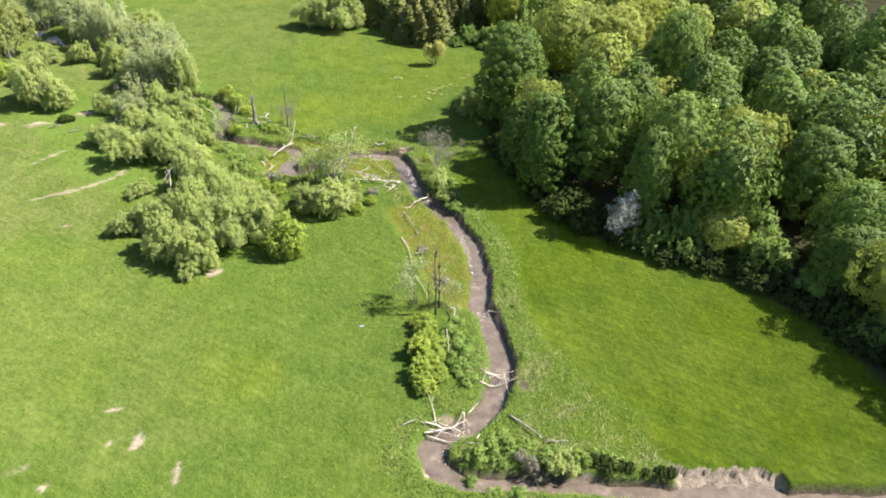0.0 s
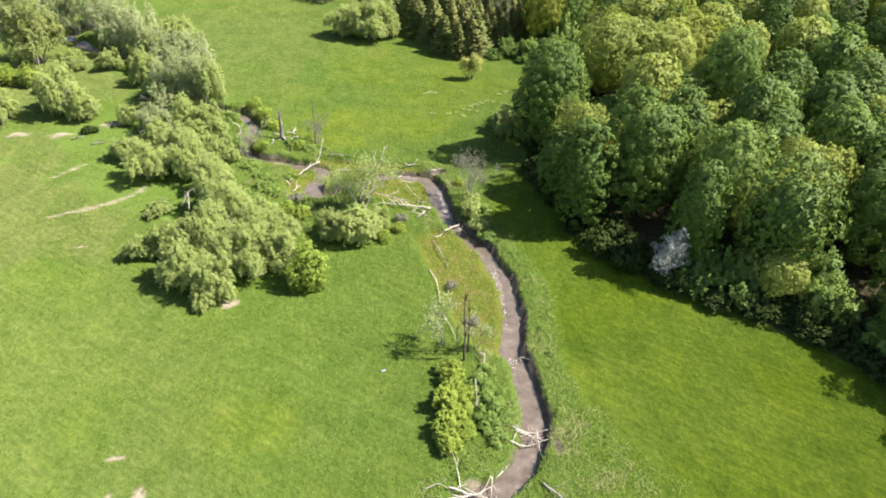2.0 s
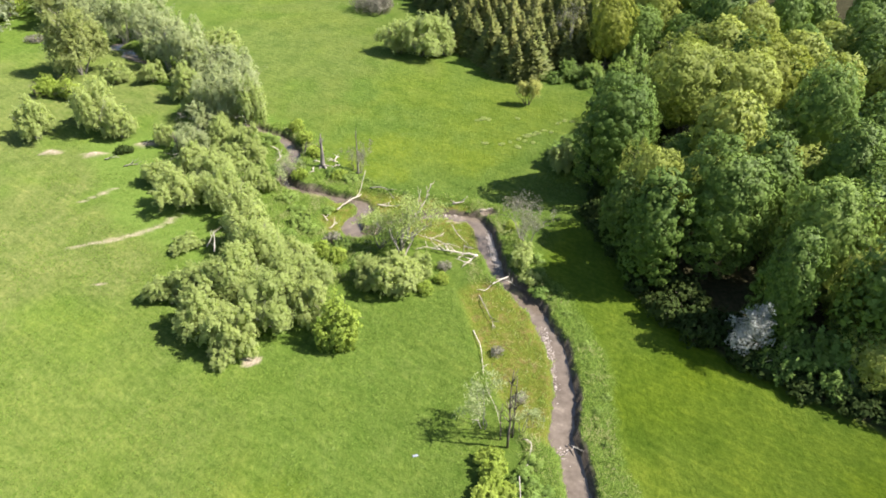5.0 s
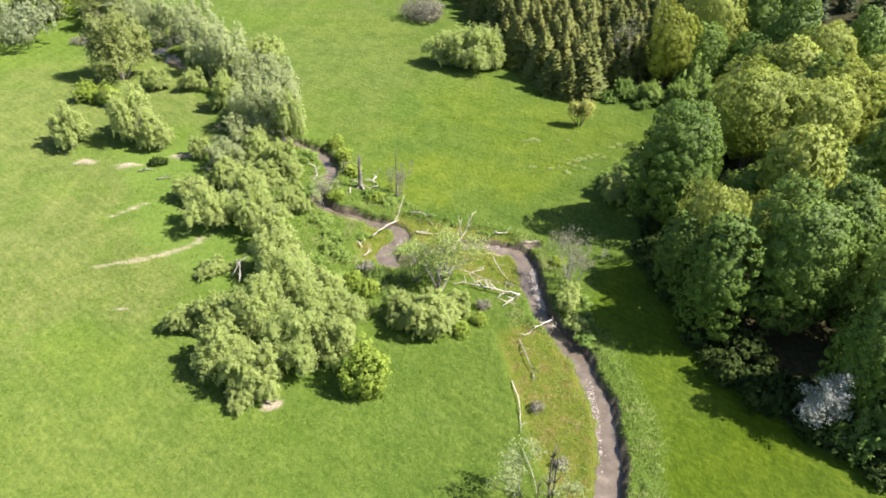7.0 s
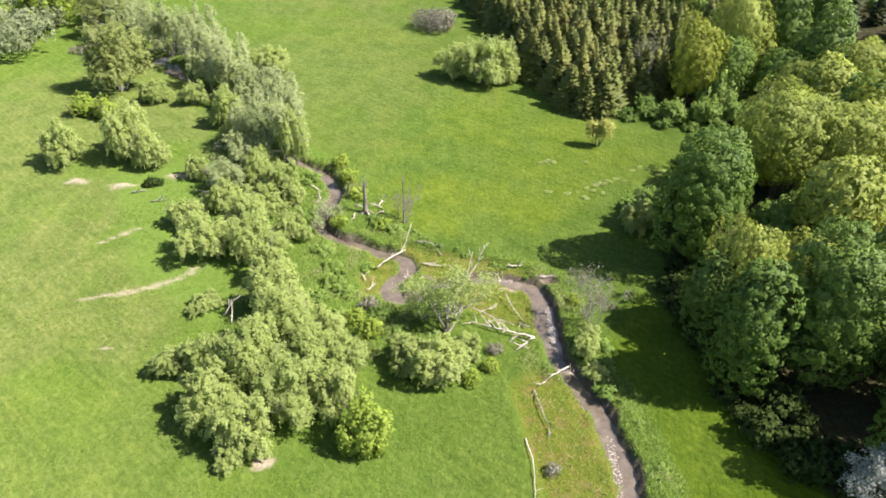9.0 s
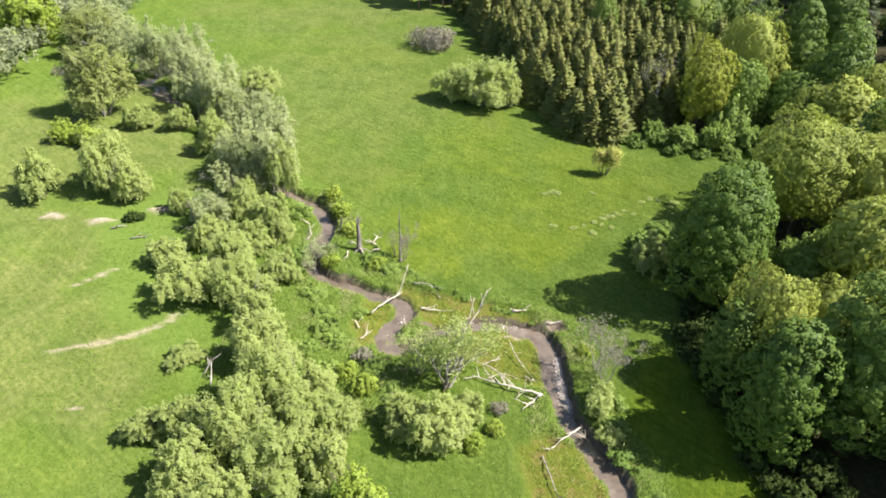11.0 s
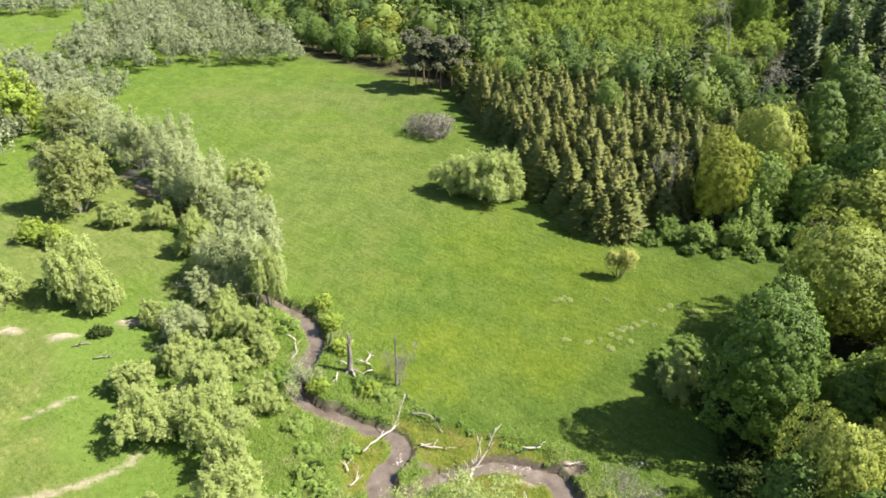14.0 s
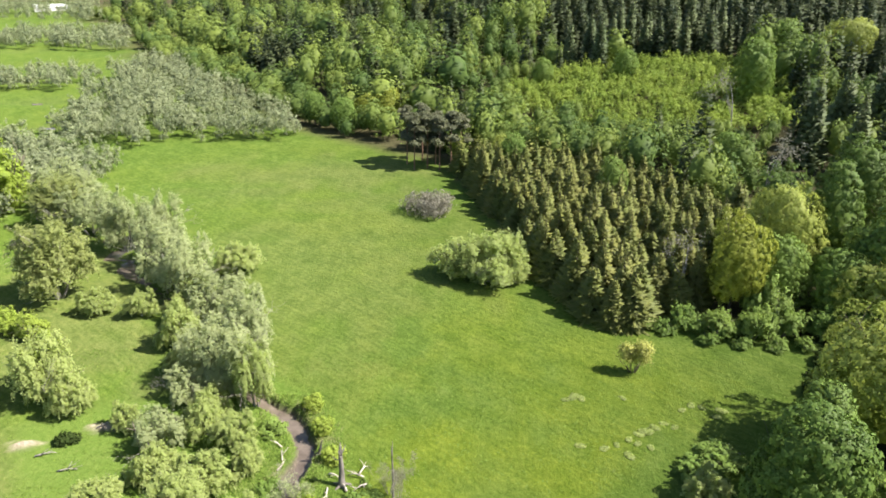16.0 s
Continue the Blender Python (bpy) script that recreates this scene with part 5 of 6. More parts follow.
    for x, y, a in [(-24.5, 134.2, 1.2), (-24.3, 136.0, 1.9), (-25.0, 138.5, 2.5), (10.4, 117.9, 0.2), (-31.5, 119.3, 0.2), (-29.5, 119.6, 2.8), (-13.0, 113.5, 1.0), (-13.6, 115.6, 2.0)]:
        driftwood(rng, [(x, y, 0.2), (x + 1.5 * math.cos(a), y + 1.5 * math.sin(a), 0.4)], 0.11, None, "short pale dead branch on the bank", twigs=2)
    for x, y, a in [(-26.8, 98.8, 0.5), (-25.6, 97.6, 1.5)]:
        driftwood(rng, [(x, y, 6.2), (x + 0.8 * math.cos(a), y + 0.8 * math.sin(a), 7.4), (x + 1.6 * math.cos(a), y + 1.2 * math.sin(a), 8.4)], 0.09, None, "bare pale dead limb in a willow crown", twigs=3)


build_driftwood()

# ---- bank scrub ----


def build_scrub():
    rng = np.random.default_rng(95)
    bush = WET["scrub"][0]
    bramble = shrub(96, "bramble_bush", "shade", "low bramble thicket on the stream bank, leaves darkened like shade", 1.4, 1.4, 900, 0.2, 12)
    twiggy = shrub(97, "dry_scrub_bush", "twig", "greyish half-dry scrub bush on the bank", 2.2, 1.6, 1000, 0.16, 14)
    young = willow(99, "young_willow_bush", "willow", "light green feathery young willow bush beside the brook", 2.6, 1.5, 2600, 0.13, 6, 0.2)
    weed = willow(93, "tall_weed_clump", "beech", "fresh green clump of tall weeds on the bank", 1.4, 1.4, 2200, 0.11, 4, 0.0, 1.0, 7)
    first = {"bramble": True, "twiggy": True, "young": True, "weed": True}

    def put(ob, key, x, y, s, sz):
        m = pose(x, y, ground_z(x, y) - 0.05, 0, 0, rng.uniform(0, 360))
        if first.get(key):
            first[key] = False
            ob.matrix_basis = m @ Matrix.Diagonal((s, s, sz, 1))
        else:
            copy_thing(ob, m @ Matrix.Diagonal((s / ob.scale[0], s / ob.scale[1], sz / ob.scale[2], 1)))
    for x, y, h, r in [(14.6, 112.5, 1.6, 1.2), (21.6, 46.2, 1.3, 0.8), (-11.0, 104.5, 2.6, 1.8),
                       (-13.5, 106.5, 2.2, 1.6), (1.5, 97.0, 1.8, 1.4), (3.8, 99.2, 1.6, 1.2), (-19.5, 128.5, 1.8, 1.6), (-18.0, 136.5, 2.2, 1.8), (-20.5, 142.0, 2.4, 1.8), (-23.0, 147.0, 2.6, 1.8), (-13.0, 128.8, 1.6, 1.8)]:
        put(bush, "scrub", x, y, r / 2.2, h / 3.0)
    for x, y, h, r in [(16.4, 45.4, 2.2, 1.1), (17.4, 44.6, 1.8, 1.0), (15.6, 46.6, 1.2, 0.9), (10.4, 85.6, 1.4, 1.0), (12.4, 78.0, 1.2, 1.0), (-22.0, 131.5, 2.6, 1.4), (-12.0, 109.5, 1.8, 1.6), (4.2, 102.2, 1.4, 1.2)]:
        put(twiggy, "twiggy", x, y, r / 1.6, h / 2.2)
    for x, y, h, r in [(18.8, 44.9, 2.4, 1.2), (19.9, 45.6, 2.0, 1.1), (20.4, 44.4, 1.6, 0.9)]:
        put(young, "young", x, y, r / 1.5, h / 2.6)
    for x, y, h, r in [(15.0, 102.6, 3.2, 1.7), (15.6, 104.6, 3.4, 1.6), (16.0, 99.0, 2.0, 1.5)]:
        put(young, "young", x, y, r / 1.5, h / 2.6)
    for x, y, h, r in [(17.2, 101.0, 1.2, 1.5), (16.8, 96.8, 1.0, 1.4), (17.4, 104.2, 1.0, 1.3), (11.5, 66.5, 1.2, 1.5), (12.0, 63.6, 1.4, 1.7), (11.6, 60.8, 1.3, 1.6), (12.2, 58.6, 1.1, 1.4), (12.6, 68.5, 0.9, 1.2), (13.3, 65.0, 0.8, 1.2), (13.4, 61.6, 0.9, 1.3), (11.2, 47.6, 1.5, 1.3), (12.8, 48.6, 1.3, 1.5), (14.2, 49.6, 1.0, 1.3), (15.0, 47.8, 1.3, 1.4),
                       (13.4, 46.8, 1.0, 1.1), (16.8, 48.2, 0.9, 1.2), (12.2, 42.8, 0.7, 1.0), (14.4, 42.4, 0.8, 1.0), (18.4, 46.6, 0.9, 1.1), (19.4, 47.4, 0.7, 1.1), (10.2, 45.6, 1.2, 0.9), (21.8, 45.6, 1.4, 1.2), (23.4, 45.6, 1.3, 1.2), (25.2, 44.9, 1.1, 1.1), (-17.5, 113.7, 1.6, 1.8), (-15.5, 112.0, 1.2, 1.5), (-19.0, 110.5, 1.3, 1.6), (-14.0, 118.5, 1.0, 1.3), (-18.5, 117.5, 1.2, 1.6), (-20.5, 121.5, 1.3, 1.8), (-16.0, 107.0, 1.4, 1.8), (-10.5, 108.0, 1.2, 1.6), (-7.8, 104.0, 1.3, 1.5),
                       (-24.5, 131.0, 1.4, 1.8), (-27.0, 141.5, 1.6, 2.0), (-12.5, 130.5, 1.0, 1.4), (-11.2, 128.0, 1.2, 1.6), (-14.0, 129.8, 1.2, 1.6)]:
        put(weed, "weed", x, y, r / 1.4, h / 1.4)
    for c in smooth_line([(-14.1, 133.4), (-9.4, 128.6), (-3.9, 124.0), (1.0, 122.4), (5.8, 119.9), (8.6, 118.6)], 1.1):
        if rng.random() < 0.75:
            put(weed, "edge", c[0] + rng.uniform(-0.4, 0.4), c[1] + rng.uniform(-0.4, 0.4), rng.uniform(0.25, 0.5), rng.uniform(0.2, 0.45))
    # brambles, some standing in for shade on the bank and ground
    for x, y, k in [(23.2, 45.2, 0.75), (24.2, 44.8, 0.8), (25.3, 44.3, 0.7), (26.2, 43.8, 0.6), (24.0, 44.0, 0.55), (29.3, 42.9, 0.55), (30.3, 42.7, 0.6), (27.8, 43.2, 0.4), (-17.1, 114.7, 0.9), (-52.7, 137.6, 1.0), (-51.6, 138.0, 0.8)]:
        put(bramble, "bramble", x, y, k, k * rng.uniform(0.9, 1.2))
    # weeds and a few dark brambles stand in for the bank's row of shadow
    line = BROOK[(BROOK[:, 1] > 58) & (BROOK[:, 1] < 100) & (BROOK[:, 0] > 10)]
    for c in line[::2]:
        if rng.random() < 0.5:
            put(bramble if rng.random() < 0.12 else weed, "more", c[0] + c[2] / 2 + rng.uniform(0.8, 3.0), c[1] + rng.uniform(-0.5, 0.5), rng.uniform(0.3, 0.65), rng.uniform(0.25, 0.6))


build_scrub()

# ---- pale tussocks on the far meadow ----
TUSSOCK = shrub(98, "pale_tussock", "willow", "pale green tussock of taller plants on the meadow", 0.6, 1.0, 700, 0.28, 9, "tussock", 2)
for i, (x, y, r) in enumerate([(11.7, 151.5, 0.6), (12.8, 152.2, 0.9), (13.9, 151.9, 0.7), (19.7, 152.4, 0.6), (12.6, 141.7, 0.7), (15.7, 141.5, 0.7), (19.1, 143.4, 0.6), (18.6, 140.3, 0.8), (20.5, 144.6, 0.7), (21.5, 145.2, 1.0),
                               (20.0, 142.7, 0.6), (21.5, 142.0, 0.6), (22.9, 146.1, 0.7), (24.3, 147.1, 0.6), (27.5, 150.2, 0.6), (29.0, 151.4, 0.7), (30.3, 151.0, 0.6), (32.8, 150.4, 0.8), (31.7, 148.9, 0.6), (25.5, 146.4, 0.6), (17.3, 142.3, 0.5)]):
    (stand(TUSSOCK, x, y, 0.6, i * 40, 0.24) if i == 0 else copy_thing(TUSSOCK, pose(x, y, ground_z(x, y), 0, 0, i * 40) @ Matrix.Diagonal((r / 0.6, r / 0.6, r / 0.6, 1))))

# ---- far woods on the hill, far willows, hedges ----


def template(kind, rng):
    """A light tree about 1 high and 1 across its radius for the far woods: faces and soft normals."""
    if kind == "cone":
        v = spruce_sprays(rng, 1.0, 0.2, 20, 10)
        return v, cone_normals(rng, v, 1.0)
    if kind == "low":
        sets = [plumes(rng, (0.2 * math.cos(2.1 * k), 0.2 * math.sin(2.1 * k), 0.42), (0.2, 0.2, 0.4 + 0.1 * (k == 0)), 22, 220, 0.028, 0.2, 0.09) for k in range(4)]
        return joined(*sets)
    g = [crown_puffs(rng, (0, 0, 0.55), (0.27, 0.27, 0.42), 130, 0.042, 0.11, 0.15)]
    return joined(foliage(rng, g, 560, 0.036, 0.3, 1.5, 0.0, 0.9, 0.15, 0.75, 0.15), light_block_core(rng, (0, 0, 0.52), (0.17, 0.17, 0.32)))


def plant_many(name, label, leaf, rows, kinds, seed):
    """One stuff object of many far trees: rows of (x, y, height, spread)."""
    rng = np.random.default_rng(seed)
    shapes = [template(k, rng) for k in kinds]
    zs = ground_zs([(r[0], r[1]) for r in rows])
    vs, ns, ts = [], [], []
    for (x, y, h, w), z in zip(rows, zs):
        v, n = shapes[int(rng.integers(0, len(shapes)))]
        a = rng.uniform(0, 6.283)
        rot = np.array([[math.cos(a), -math.sin(a), 0], [math.sin(a), math.cos(a), 0], [0, 0, 1]])
        vs.append((v * np.array([h * w, h * w, h])) @ rot.T + np.array([x, y, z - 0.2]))
        ns.append(n @ rot.T)
        ts.append(np.full(len(v), rng.uniform(0, 1)))
    me = loose_mesh(name, np.vstack(vs), 3, np.vstack(ns), np.concatenate(ts))
    tagged(part(name, me, LEAF[leaf]), label, "woods", kind="stuff")


YOUNG = [(6, 320), (16, 298), (34, 284), (58, 274), (88, 272), (96, 300), (88, 345), (60, 350), (30, 346), (12, 335)]


def build_hill_trees():
    """The tall single trees that stand out of the hillside woods."""
    tall = spruce(51, "tall_conifer", "tall dark conifer standing out of the hillside woods", 24, 4.2)
    for c in tall.children:
        if c.name.startswith("crown"):
            c.data.materials[0] = LEAF["conifer"]
    spots = [(82.7, 252, 26), (94, 262, 25), (102, 259, 26), (31, 350, 21), (42, 348, 24), (112, 270, 25), (90, 243, 22), (74, 352, 20), (-2, 300, 17), (106, 246, 24), (120, 285, 24)]
    for i, (x, y, h) in enumerate(spots):
        (stand if i == 0 else stand_copy)(tall, x, y, *((h / 24, i * 47) if i == 0 else (h / spots[0][2], i * 47)))
    for i, (x, y) in enumerate([(48, 358), (55, 361), (60, 357), (66, 360), (71, 357), (78, 361), (84, 356), (63, 366), (90, 363), (52, 368), (75, 369), (40, 362)]):
        stand_copy(tall, x, y, 0.72 + 0.1 * math.sin(i * 2.3), i * 63, 0.85 + 0.15 * math.sin(i * 1.7))
    for i, (key, x, y, h, r) in enumerate([("beech", 81.5, 296, 23, 6.5), ("beech", 49.2, 333, 13, 4.6), ("beech", 5, 272.5, 12, 5.2), ("ash", 16.5, 272, 10.5, 5.6), ("ash", 120, 321, 20, 8), ("beech", 103, 332, 18, 6.5), ("maple", 79, 216, 20, 6.6), ("ash", 4.6, 253, 13, 4.2), ("beech", 20, 333, 12, 4), ("beech", 62, 250, 12, 4.5), ("oak", -40, 305, 11, 4.6), ("oak", -33, 307, 12, 5), ("ash", -25, 312, 10, 4.2), ("beech", -46.5, 298, 12, 4.6), ("beech", -58, 306, 12, 4), ("beech", 34.9, 251, 11, 3.6)]):
        ob, h0, r0 = WOOD[key]
        copy_thing(ob, pose(x, y, ground_z(x, y) - 0.1, 0, 0, i * 51) @ Matrix.Diagonal((r / r0 / ob.scale[0], r / r0 / ob.scale[1], h / h0 / ob.scale[2], 1)))
    stand_copy(SPRUCE_DEAD, 69.5, 272, 1.05, 120)


build_hill_trees()


def build_farm_building():
    """A long low building far down the valley: walls and a gabled roof."""
    e = tagged(new("farm_building"), "long low white building far down the valley", "building")
    wall = Mat("white_render")
    wall.colour(wall.ramp(wall.noise(wall.coords(), 0.8), (0.3, (0.62, 0.61, 0.58)), (0.7, (0.78, 0.77, 0.74))))
    roof = Mat("pale_sheet_roof")
    roof.colour(roof.ramp(roof.noise(roof.coords(), 0.5), (0.3, (0.5, 0.5, 0.5)), (0.7, (0.68, 0.68, 0.68))))
    hl, hw, h, top = 12.0, 4.0, 3.0, 5.0
    v = [(-hl, -hw, 0), (hl, -hw, 0), (hl, hw, 0), (-hl, hw, 0), (-hl, -hw, h), (hl, -hw, h), (hl, hw, h), (-hl, hw, h), (-hl, 0, top), (hl, 0, top)]
    part("wall", mesh_from("wall", v, [(0, 1, 5, 4), (2, 3, 7, 6), (1, 2, 6, 9, 5), (3, 0, 4, 8, 7)]), wall.m, e)
    o = 0.4
    v = [(-hl - o, -hw - o, h - 0.15), (hl + o, -hw - o, h - 0.15), (hl + o, 0, top + 0.05), (-hl - o, 0, top + 0.05), (-hl - o, hw + o, h - 0.15), (hl + o, hw + o, h - 0.15)]
    rf = part("roof", mesh_from("roof", v, [(0, 1, 2, 3), (3, 2, 5, 4)]), roof.m, e)
    rf.modifiers.new("thickness", "SOLIDIFY").thickness = 0.2
    stand(e, -352, 658, 1, 35)


build_farm_building()


def build_far_woods():
    rng = np.random.default_rng(101)
    foot = np.array(FOOT, float)
    q = []
    for gx in np.arange(-420, 260, 7.8):
        for gy in np.arange(150, 640, 7.8):
            q.append((gx + rng.uniform(-2.6, 2.6), gy + rng.uniform(-2.6, 2.6)))
    q = np.array(q)
    d, _, side, _ = near_line(q, foot)
    s = np.where(side < 0, d, -d)
    dist = np.hypot(q[:, 0], q[:, 1] - 66)
    ang = np.degrees(np.arctan2(q[:, 0], q[:, 1] - 66))
    keep = (s > -6) & (s < 330) & (dist < 640) & (ang > -42) & (ang < 36) & ~inside(q, PLANTATION) & ~((q[:, 1] < 190) & (q[:, 0] < 150)) & (rng.random(len(q)) < np.where(dist > 420, 0.6, 1.0))
    keep &= np.hypot(q[:, 0] - 53, q[:, 1] - 189) > 8
    keep &= (s < 250) & ~inside(q, YOUNG)
    q, s, dist = q[keep], s[keep], dist[keep]
    mixn = value_noise(q, 28, 21) + 0.5 * value_noise(q, 9, 22)
    dark = (mixn + np.clip((s - 95) / 60, -1, 1) * 0.75) > -0.02
    dark |= (q[:, 0] > 30) & (q[:, 1] > 350) & (rng.random(len(q)) < 0.85)
    dark |= rng.random(len(q)) < 0.22 + 0.3 * (q[:, 0] > 85)
    young = ramp01(s, 5, 30) * (1 - ramp01(s, 70, 105)) * (q[:, 0] > -20)
    green, conifer = [], []
    for (x, y), k, yg, up in zip(q, dark, young, s):
        if x < -12 and up > 14 and rng.random() < 0.3:
            continue
        if x < -15 and up < 14:
            green.append((x, y, rng.uniform(5, 12), rng.uniform(1.2, 1.9)))
        elif x < -12 and rng.random() < 0.62:
            if rng.random() < 0.6:
                conifer.append((x, y, rng.uniform(14, 25), rng.uniform(0.9, 1.4)))
            else:
                green.append((x, y, rng.uniform(9, 19), rng.uniform(1.3, 1.8)))
        elif k and rng.random() > 0.65 * yg:
            conifer.append((x, y, rng.uniform(13, 24), rng.uniform(0.85, 1.2)))
        else:
            h = rng.uniform(9, 21) * (1 - 0.4 * yg) * (0.5 if 66 < x < 125 and y < 250 else 1.0)
            green.append((x, y, h, rng.uniform(0.85, 1.35)))
            if yg > 0.5:
                green.append((x + rng.uniform(2.5, 4.5), y + rng.uniform(2.5, 4.5), h * rng.uniform(0.6, 1.0), rng.uniform(0.65, 0.95)))
    low = [(gx + rng.uniform(-1.5, 1.5), gy + rng.uniform(-1.5, 1.5)) for gx in np.arange(6, 98, 4.1) for gy in np.arange(272, 352, 4.1)]
    thicket = [(x, y, rng.uniform(4.5, 8.5), rng.uniform(1.1, 1.5)) for (x, y), m in zip(low, inside(np.array(low), YOUNG)) if m]
    plant_many("young_hill_thicket", "bright green young broadleaf thicket on the hillside", "thicket", thicket, ["low"] * 4, 106)
    plant_many("hill_broadleaf_woods", "dense green broadleaf woods covering the hillside", "woods_green", green, ["round"] * 5, 103)
    plant_many("plantation_spruces", "brownish green spruces deep in the plantation", "woods_brown", REST, ["cone"] * 3, 102)
    plant_many("hill_conifer_woods", "dark green conifer woods on the hillside, deepened for shade", "woods_dark", conifer, ["cone"] * 4, 104)
    # grey-green willow scrub in the valley behind the meadow, and hedges between the far fields
    scrub = []
    patches = [([(-57, 296), (-66, 281), (-80, 282), (-95, 274), (-122, 268), (-140, 290), (-150, 340), (-165, 400), (-145, 405), (-70, 312)], 5.0, (5, 11)), ([(-110, 225), (-96, 240), (-102, 258), (-150, 270), (-190, 262), (-190, 215), (-140, 205)], 5.2, (6, 12)),
               ([(-165, 350), (-230, 342), (-230, 372), (-170, 384)], 5.0, (5, 9)), ([(-190, 450), (-330, 445), (-330, 500), (-225, 520)], 7.0, (6, 11)), ([(-260, 560), (-480, 640), (-520, 800), (-330, 700)], 12.0, (8, 13)),
               ([(-128, 285), (-200, 285), (-200, 292), (-130, 300)], 6.5, (2, 4))] + [([(-120, 180), (-100, 190), (-112, 232), (-150, 225), (-160, 180)], 5.5, (6, 12))]
    for poly, step, (lo, hi) in patches:
        p = np.array(poly, float)
        for gx in np.arange(p[:, 0].min(), p[:, 0].max(), step):
            for gy in np.arange(p[:, 1].min(), p[:, 1].max(), step):
                x, y = gx + rng.uniform(-3, 3), gy + rng.uniform(-3, 3)
                if inside(np.array([[x, y]]), poly)[0] and rng.random() < 0.86:
                    scrub.append((x, y, rng.uniform(lo * 0.6, hi * 1.1), rng.uniform(0.8, 1.4)))
    plant_many("valley_willow_scrub", "grey-green willow scrub and hedges in the valley, greyed further for haze", "woods_grey", scrub, ["low"] * 5, 105)


build_far_woods()

# ---- grass, sedge and gravel ----


def blades(rng, q, height, width, lean=0.5):
    """Pointed tufts, one triangle each."""
    n = len(q)
    z = ground_zs(q)
    a = rng.uniform(0, 6.283, n)
    h = height * rng.uniform(0.5, 1.3, n)
    w = width * rng.uniform(0.6, 1.3, n) * 0.5
    c = np.column_stack([q, z - 0.02])
    t = np.column_stack([np.cos(a) * w, np.sin(a) * w, np.zeros(n)])
    tip = c + np.column_stack([rng.normal(0, lean, n) * h, rng.normal(0, lean, n) * h, h])
    v = np.stack([c - t, c + t, tip], 1)
    over = np.cross(v[:, 1] - v[:, 0], v[:, 2] - v[:, 0])[:, 2] < 0
    v[over] = v[over][:, ::-1]
    return v.reshape(-1, 3)


def build_grass():
    rng = np.random.default_rng(110)

    def scatter(n, x0, x1, y0, y1):
        return np.column_stack([rng.uniform(x0, x1, n), rng.uniform(y0, y1, n)])

    def up_normals(n):
        v = rng.normal(0, 0.2, (n, 3)) + np.array([0, 0, 1.0])
        return np.repeat(v / np.linalg.norm(v, axis=1)[:, None], 3, 0)
    q = np.vstack([scatter(150000, -62, 64, 38, 130), scatter(20000, -75, 60, 130, 160)])
    zones = {k: sample(q, k) for k in FIELDS}
    keep = (zones["mud"] < 0.2) & (zones["sand"] < 0.3) & (zones["litter"] < 0.4) & (zones["marsh"] < 0.4) & (zones["lush"] < 0.3) & (value_noise(q, 3.0, 31) + 0.6 * value_noise(q, 0.9, 32) + rng.normal(0, 0.5, len(q)) > -0.1)
    q = q[keep]
    me = loose_mesh("meadow_grass", blades(rng, q, 0.10, 0.34, 2.6), 3, up_normals(len(q)))
    tagged(part("meadow_grass", me, LEAF["grass"]), "tufts of fresh green meadow grass", "grass", kind="stuff")
    q = np.vstack([scatter(560000, -30, 48, 38, 150)])
    zones = {k: sample(q, k) for k in FIELDS}
    k = (zones["mud"] < 0.45) & (zones["sand"] < 0.3) & (np.maximum(zones["rough"] * (1 - 0.7 * zones["marsh"]), 0.3 * zones["marsh"]) > rng.uniform(0.15, 0.9, len(q)))
    q, marsh = q[k], zones["marsh"][k]
    pale = (value_noise(q, 2.2, 33) + rng.normal(0, 0.5, len(q)) > np.where(edge_in(q, STRAW, 1.0) > 0.5, 0.1, 0.75))
    for name, m, leaf, label, h in (("bank_sedge", ~pale, "sedge", "rough green sedge and tall grass on the banks", 0.55), ("dry_reed", pale, "reed", "pale dry reed tufts on the banks", 0.6)):
        me = loose_mesh(name, blades(rng, q[m], h * 0.7, 0.085, 0.7), 3, up_normals(int(m.sum())))
        tagged(part(name, me, LEAF[leaf]), label, "grass", kind="stuff")


build_grass()


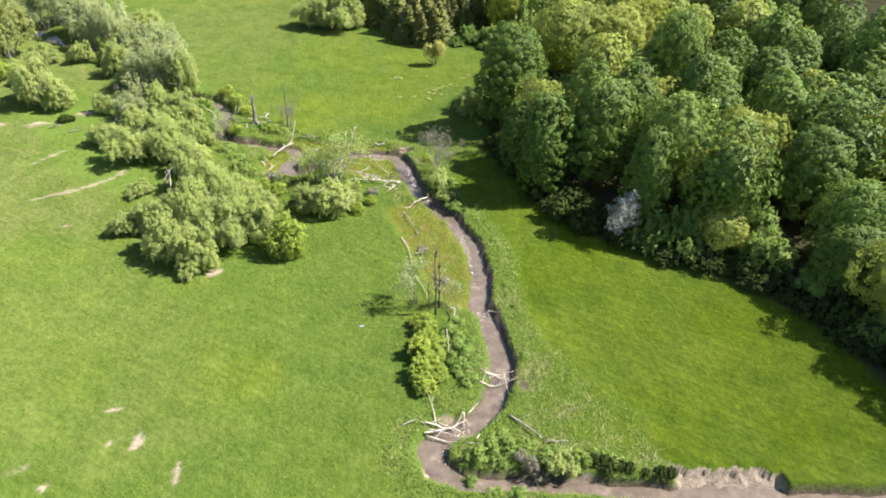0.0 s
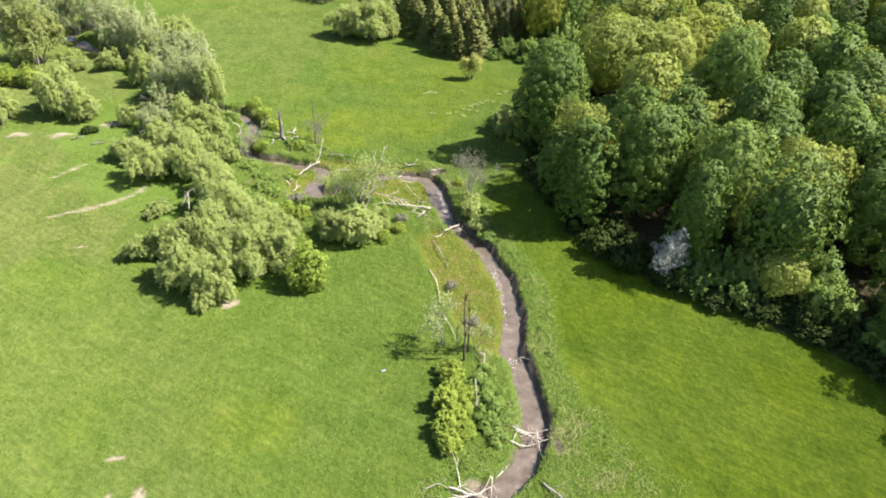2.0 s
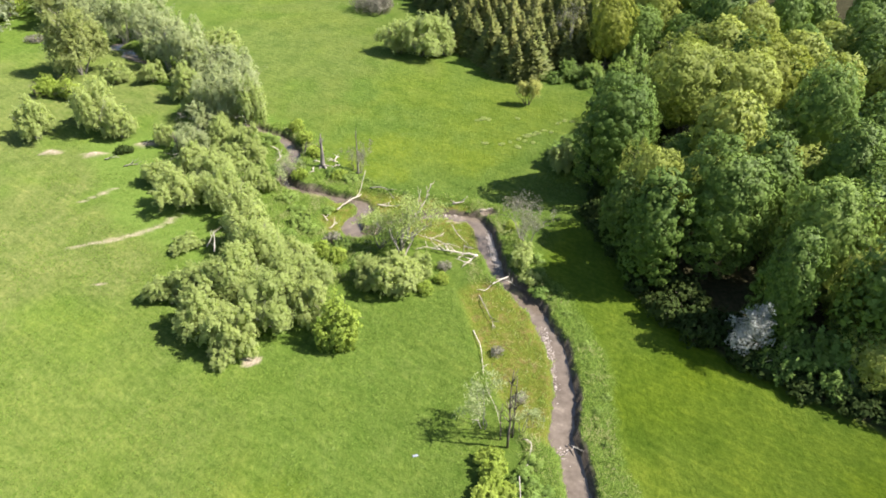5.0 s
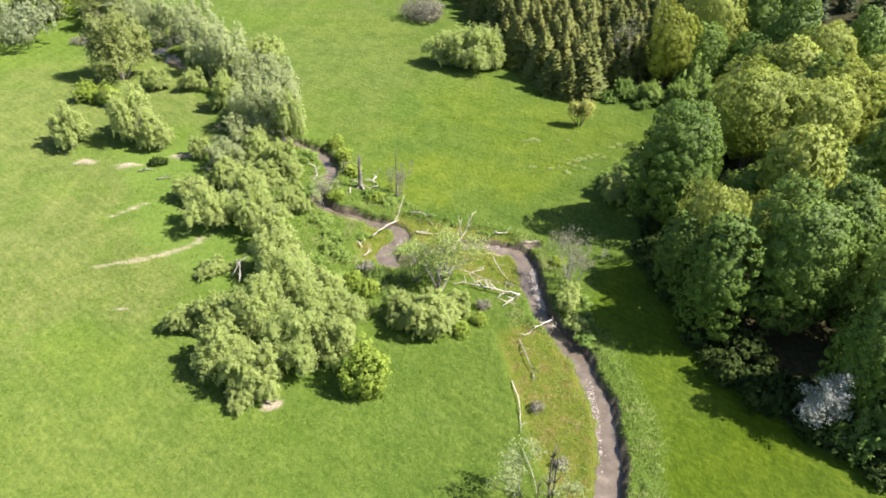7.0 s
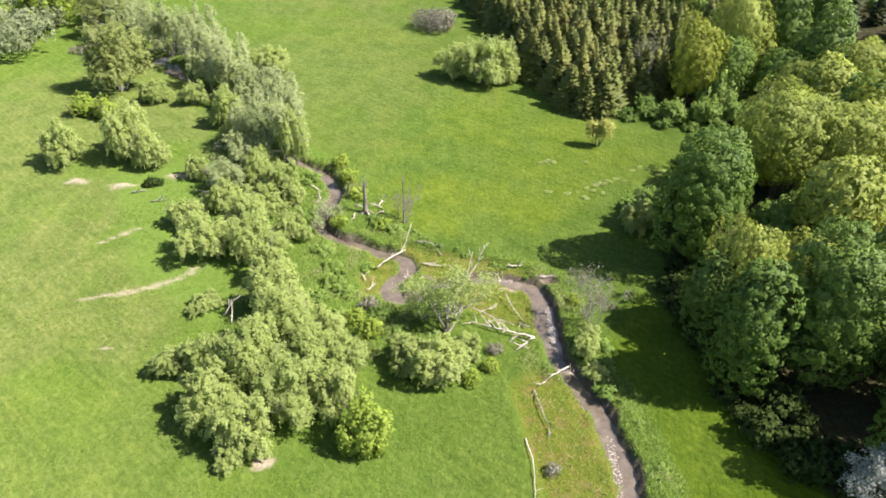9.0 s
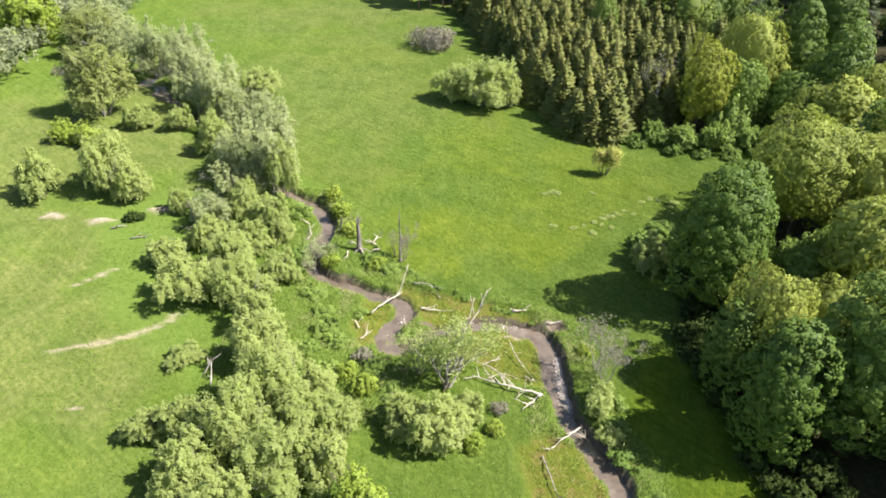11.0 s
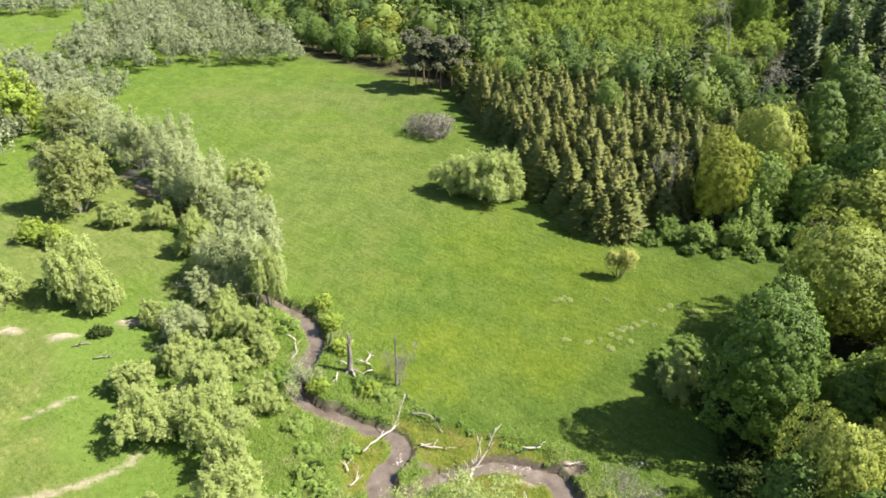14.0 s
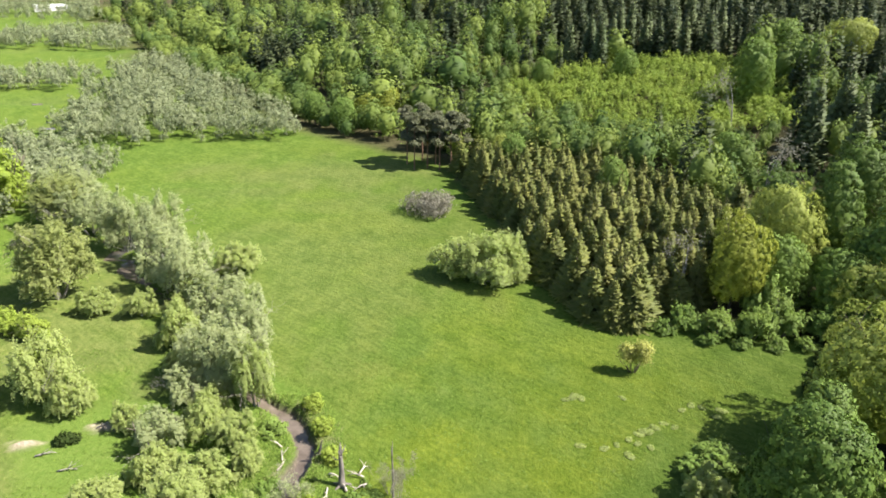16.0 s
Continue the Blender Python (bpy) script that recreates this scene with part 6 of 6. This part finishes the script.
def build_gravel():
    rng = np.random.default_rng(120)
    verts, faces = [], []
    ico = [(0, 0, 1), (0.9, 0, 0.1), (0.25, 0.85, 0.15), (-0.75, 0.5, 0.1), (-0.7, -0.55, 0.15), (0.3, -0.85, 0.1), (0, 0, -0.6)]
    tri = [(0, 1, 2), (0, 2, 3), (0, 3, 4), (0, 4, 5), (0, 5, 1), (6, 2, 1), (6, 3, 2), (6, 4, 3), (6, 5, 4), (6, 1, 5)]
    spots = [(16.9, 88.0, 0.45, 2.2, 120), (16.9, 82.5, 0.4, 2.5, 90), (11.5, 112.0, 0.35, 1.6, 260), (11.6, 109.4, 0.5, 1.7, 420), (11.9, 106.8, 0.55, 1.5, 420), (12.2, 104.9, 0.45, 0.9, 200), (6.1, 115.6, 1.3, 0.28, 160), (16.3, 71, 0.6, 1.2, 30), (10.6, 51.6, 1.0, 0.8, 40), (8.4, 49.0, 0.4, 1.2, 40), (5.6, 118.1, 1.6, 0.3, 40), (-8.3, 118.3, 0.4, 1.0, 30)]
    for x, y, a, b, n in spots:
        for i in range(n):
            px, py, s = x + rng.normal(0, a * 0.6), y + rng.normal(0, b * 0.6), rng.uniform(0.04, 0.12)
            base = len(verts)
            for vx, vy, vz in ico:
                verts.append((px + vx * s * rng.uniform(0.8, 1.3), py + vy * s * rng.uniform(0.8, 1.3), WATER_Z + vz * s * 0.6 + 0.02))
            faces += [tuple(base + k for k in t) for t in tri]
    tagged(part("gravel", mesh_from("gravel", verts, faces), STONE), "pale gravel and stones in the shallow brook", "gravel", kind="stuff")


build_gravel()

# ---- a scrap on the meadow ----


def build_scrap():
    rng = np.random.default_rng(130)
    n = 7
    verts = [(0.95 * (i / (n - 1) - 0.5) + rng.normal(0, 0.03), 0.5 * (j / (n - 1) - 0.5) + rng.normal(0, 0.03), 0.12 + rng.uniform(-0.05, 0.08)) for j in range(n) for i in range(n)]
    faces = [(j * n + i, j * n + i + 1, (j + 1) * n + i + 1, (j + 1) * n + i) for j in range(n - 1) for i in range(n - 1)]
    m = Mat("blue_grey_plastic")
    m.colour(m.ramp(m.noise(m.coords(), 5.0), (0.3, (0.16, 0.18, 0.22)), (0.7, (0.34, 0.36, 0.40))))
    m.rough(0.4)
    ob = part("plastic_sheet", mesh_from("plastic_sheet", verts, faces, None, True), m.m)
    thick = ob.modifiers.new("thickness", "SOLIDIFY")
    thick.thickness = 0.02
    stand(tagged(ob, "small crumpled blue-grey plastic sheet lying on grass", "sheet"), 0.7, 69.8, 0.6, 15)


build_scrap()
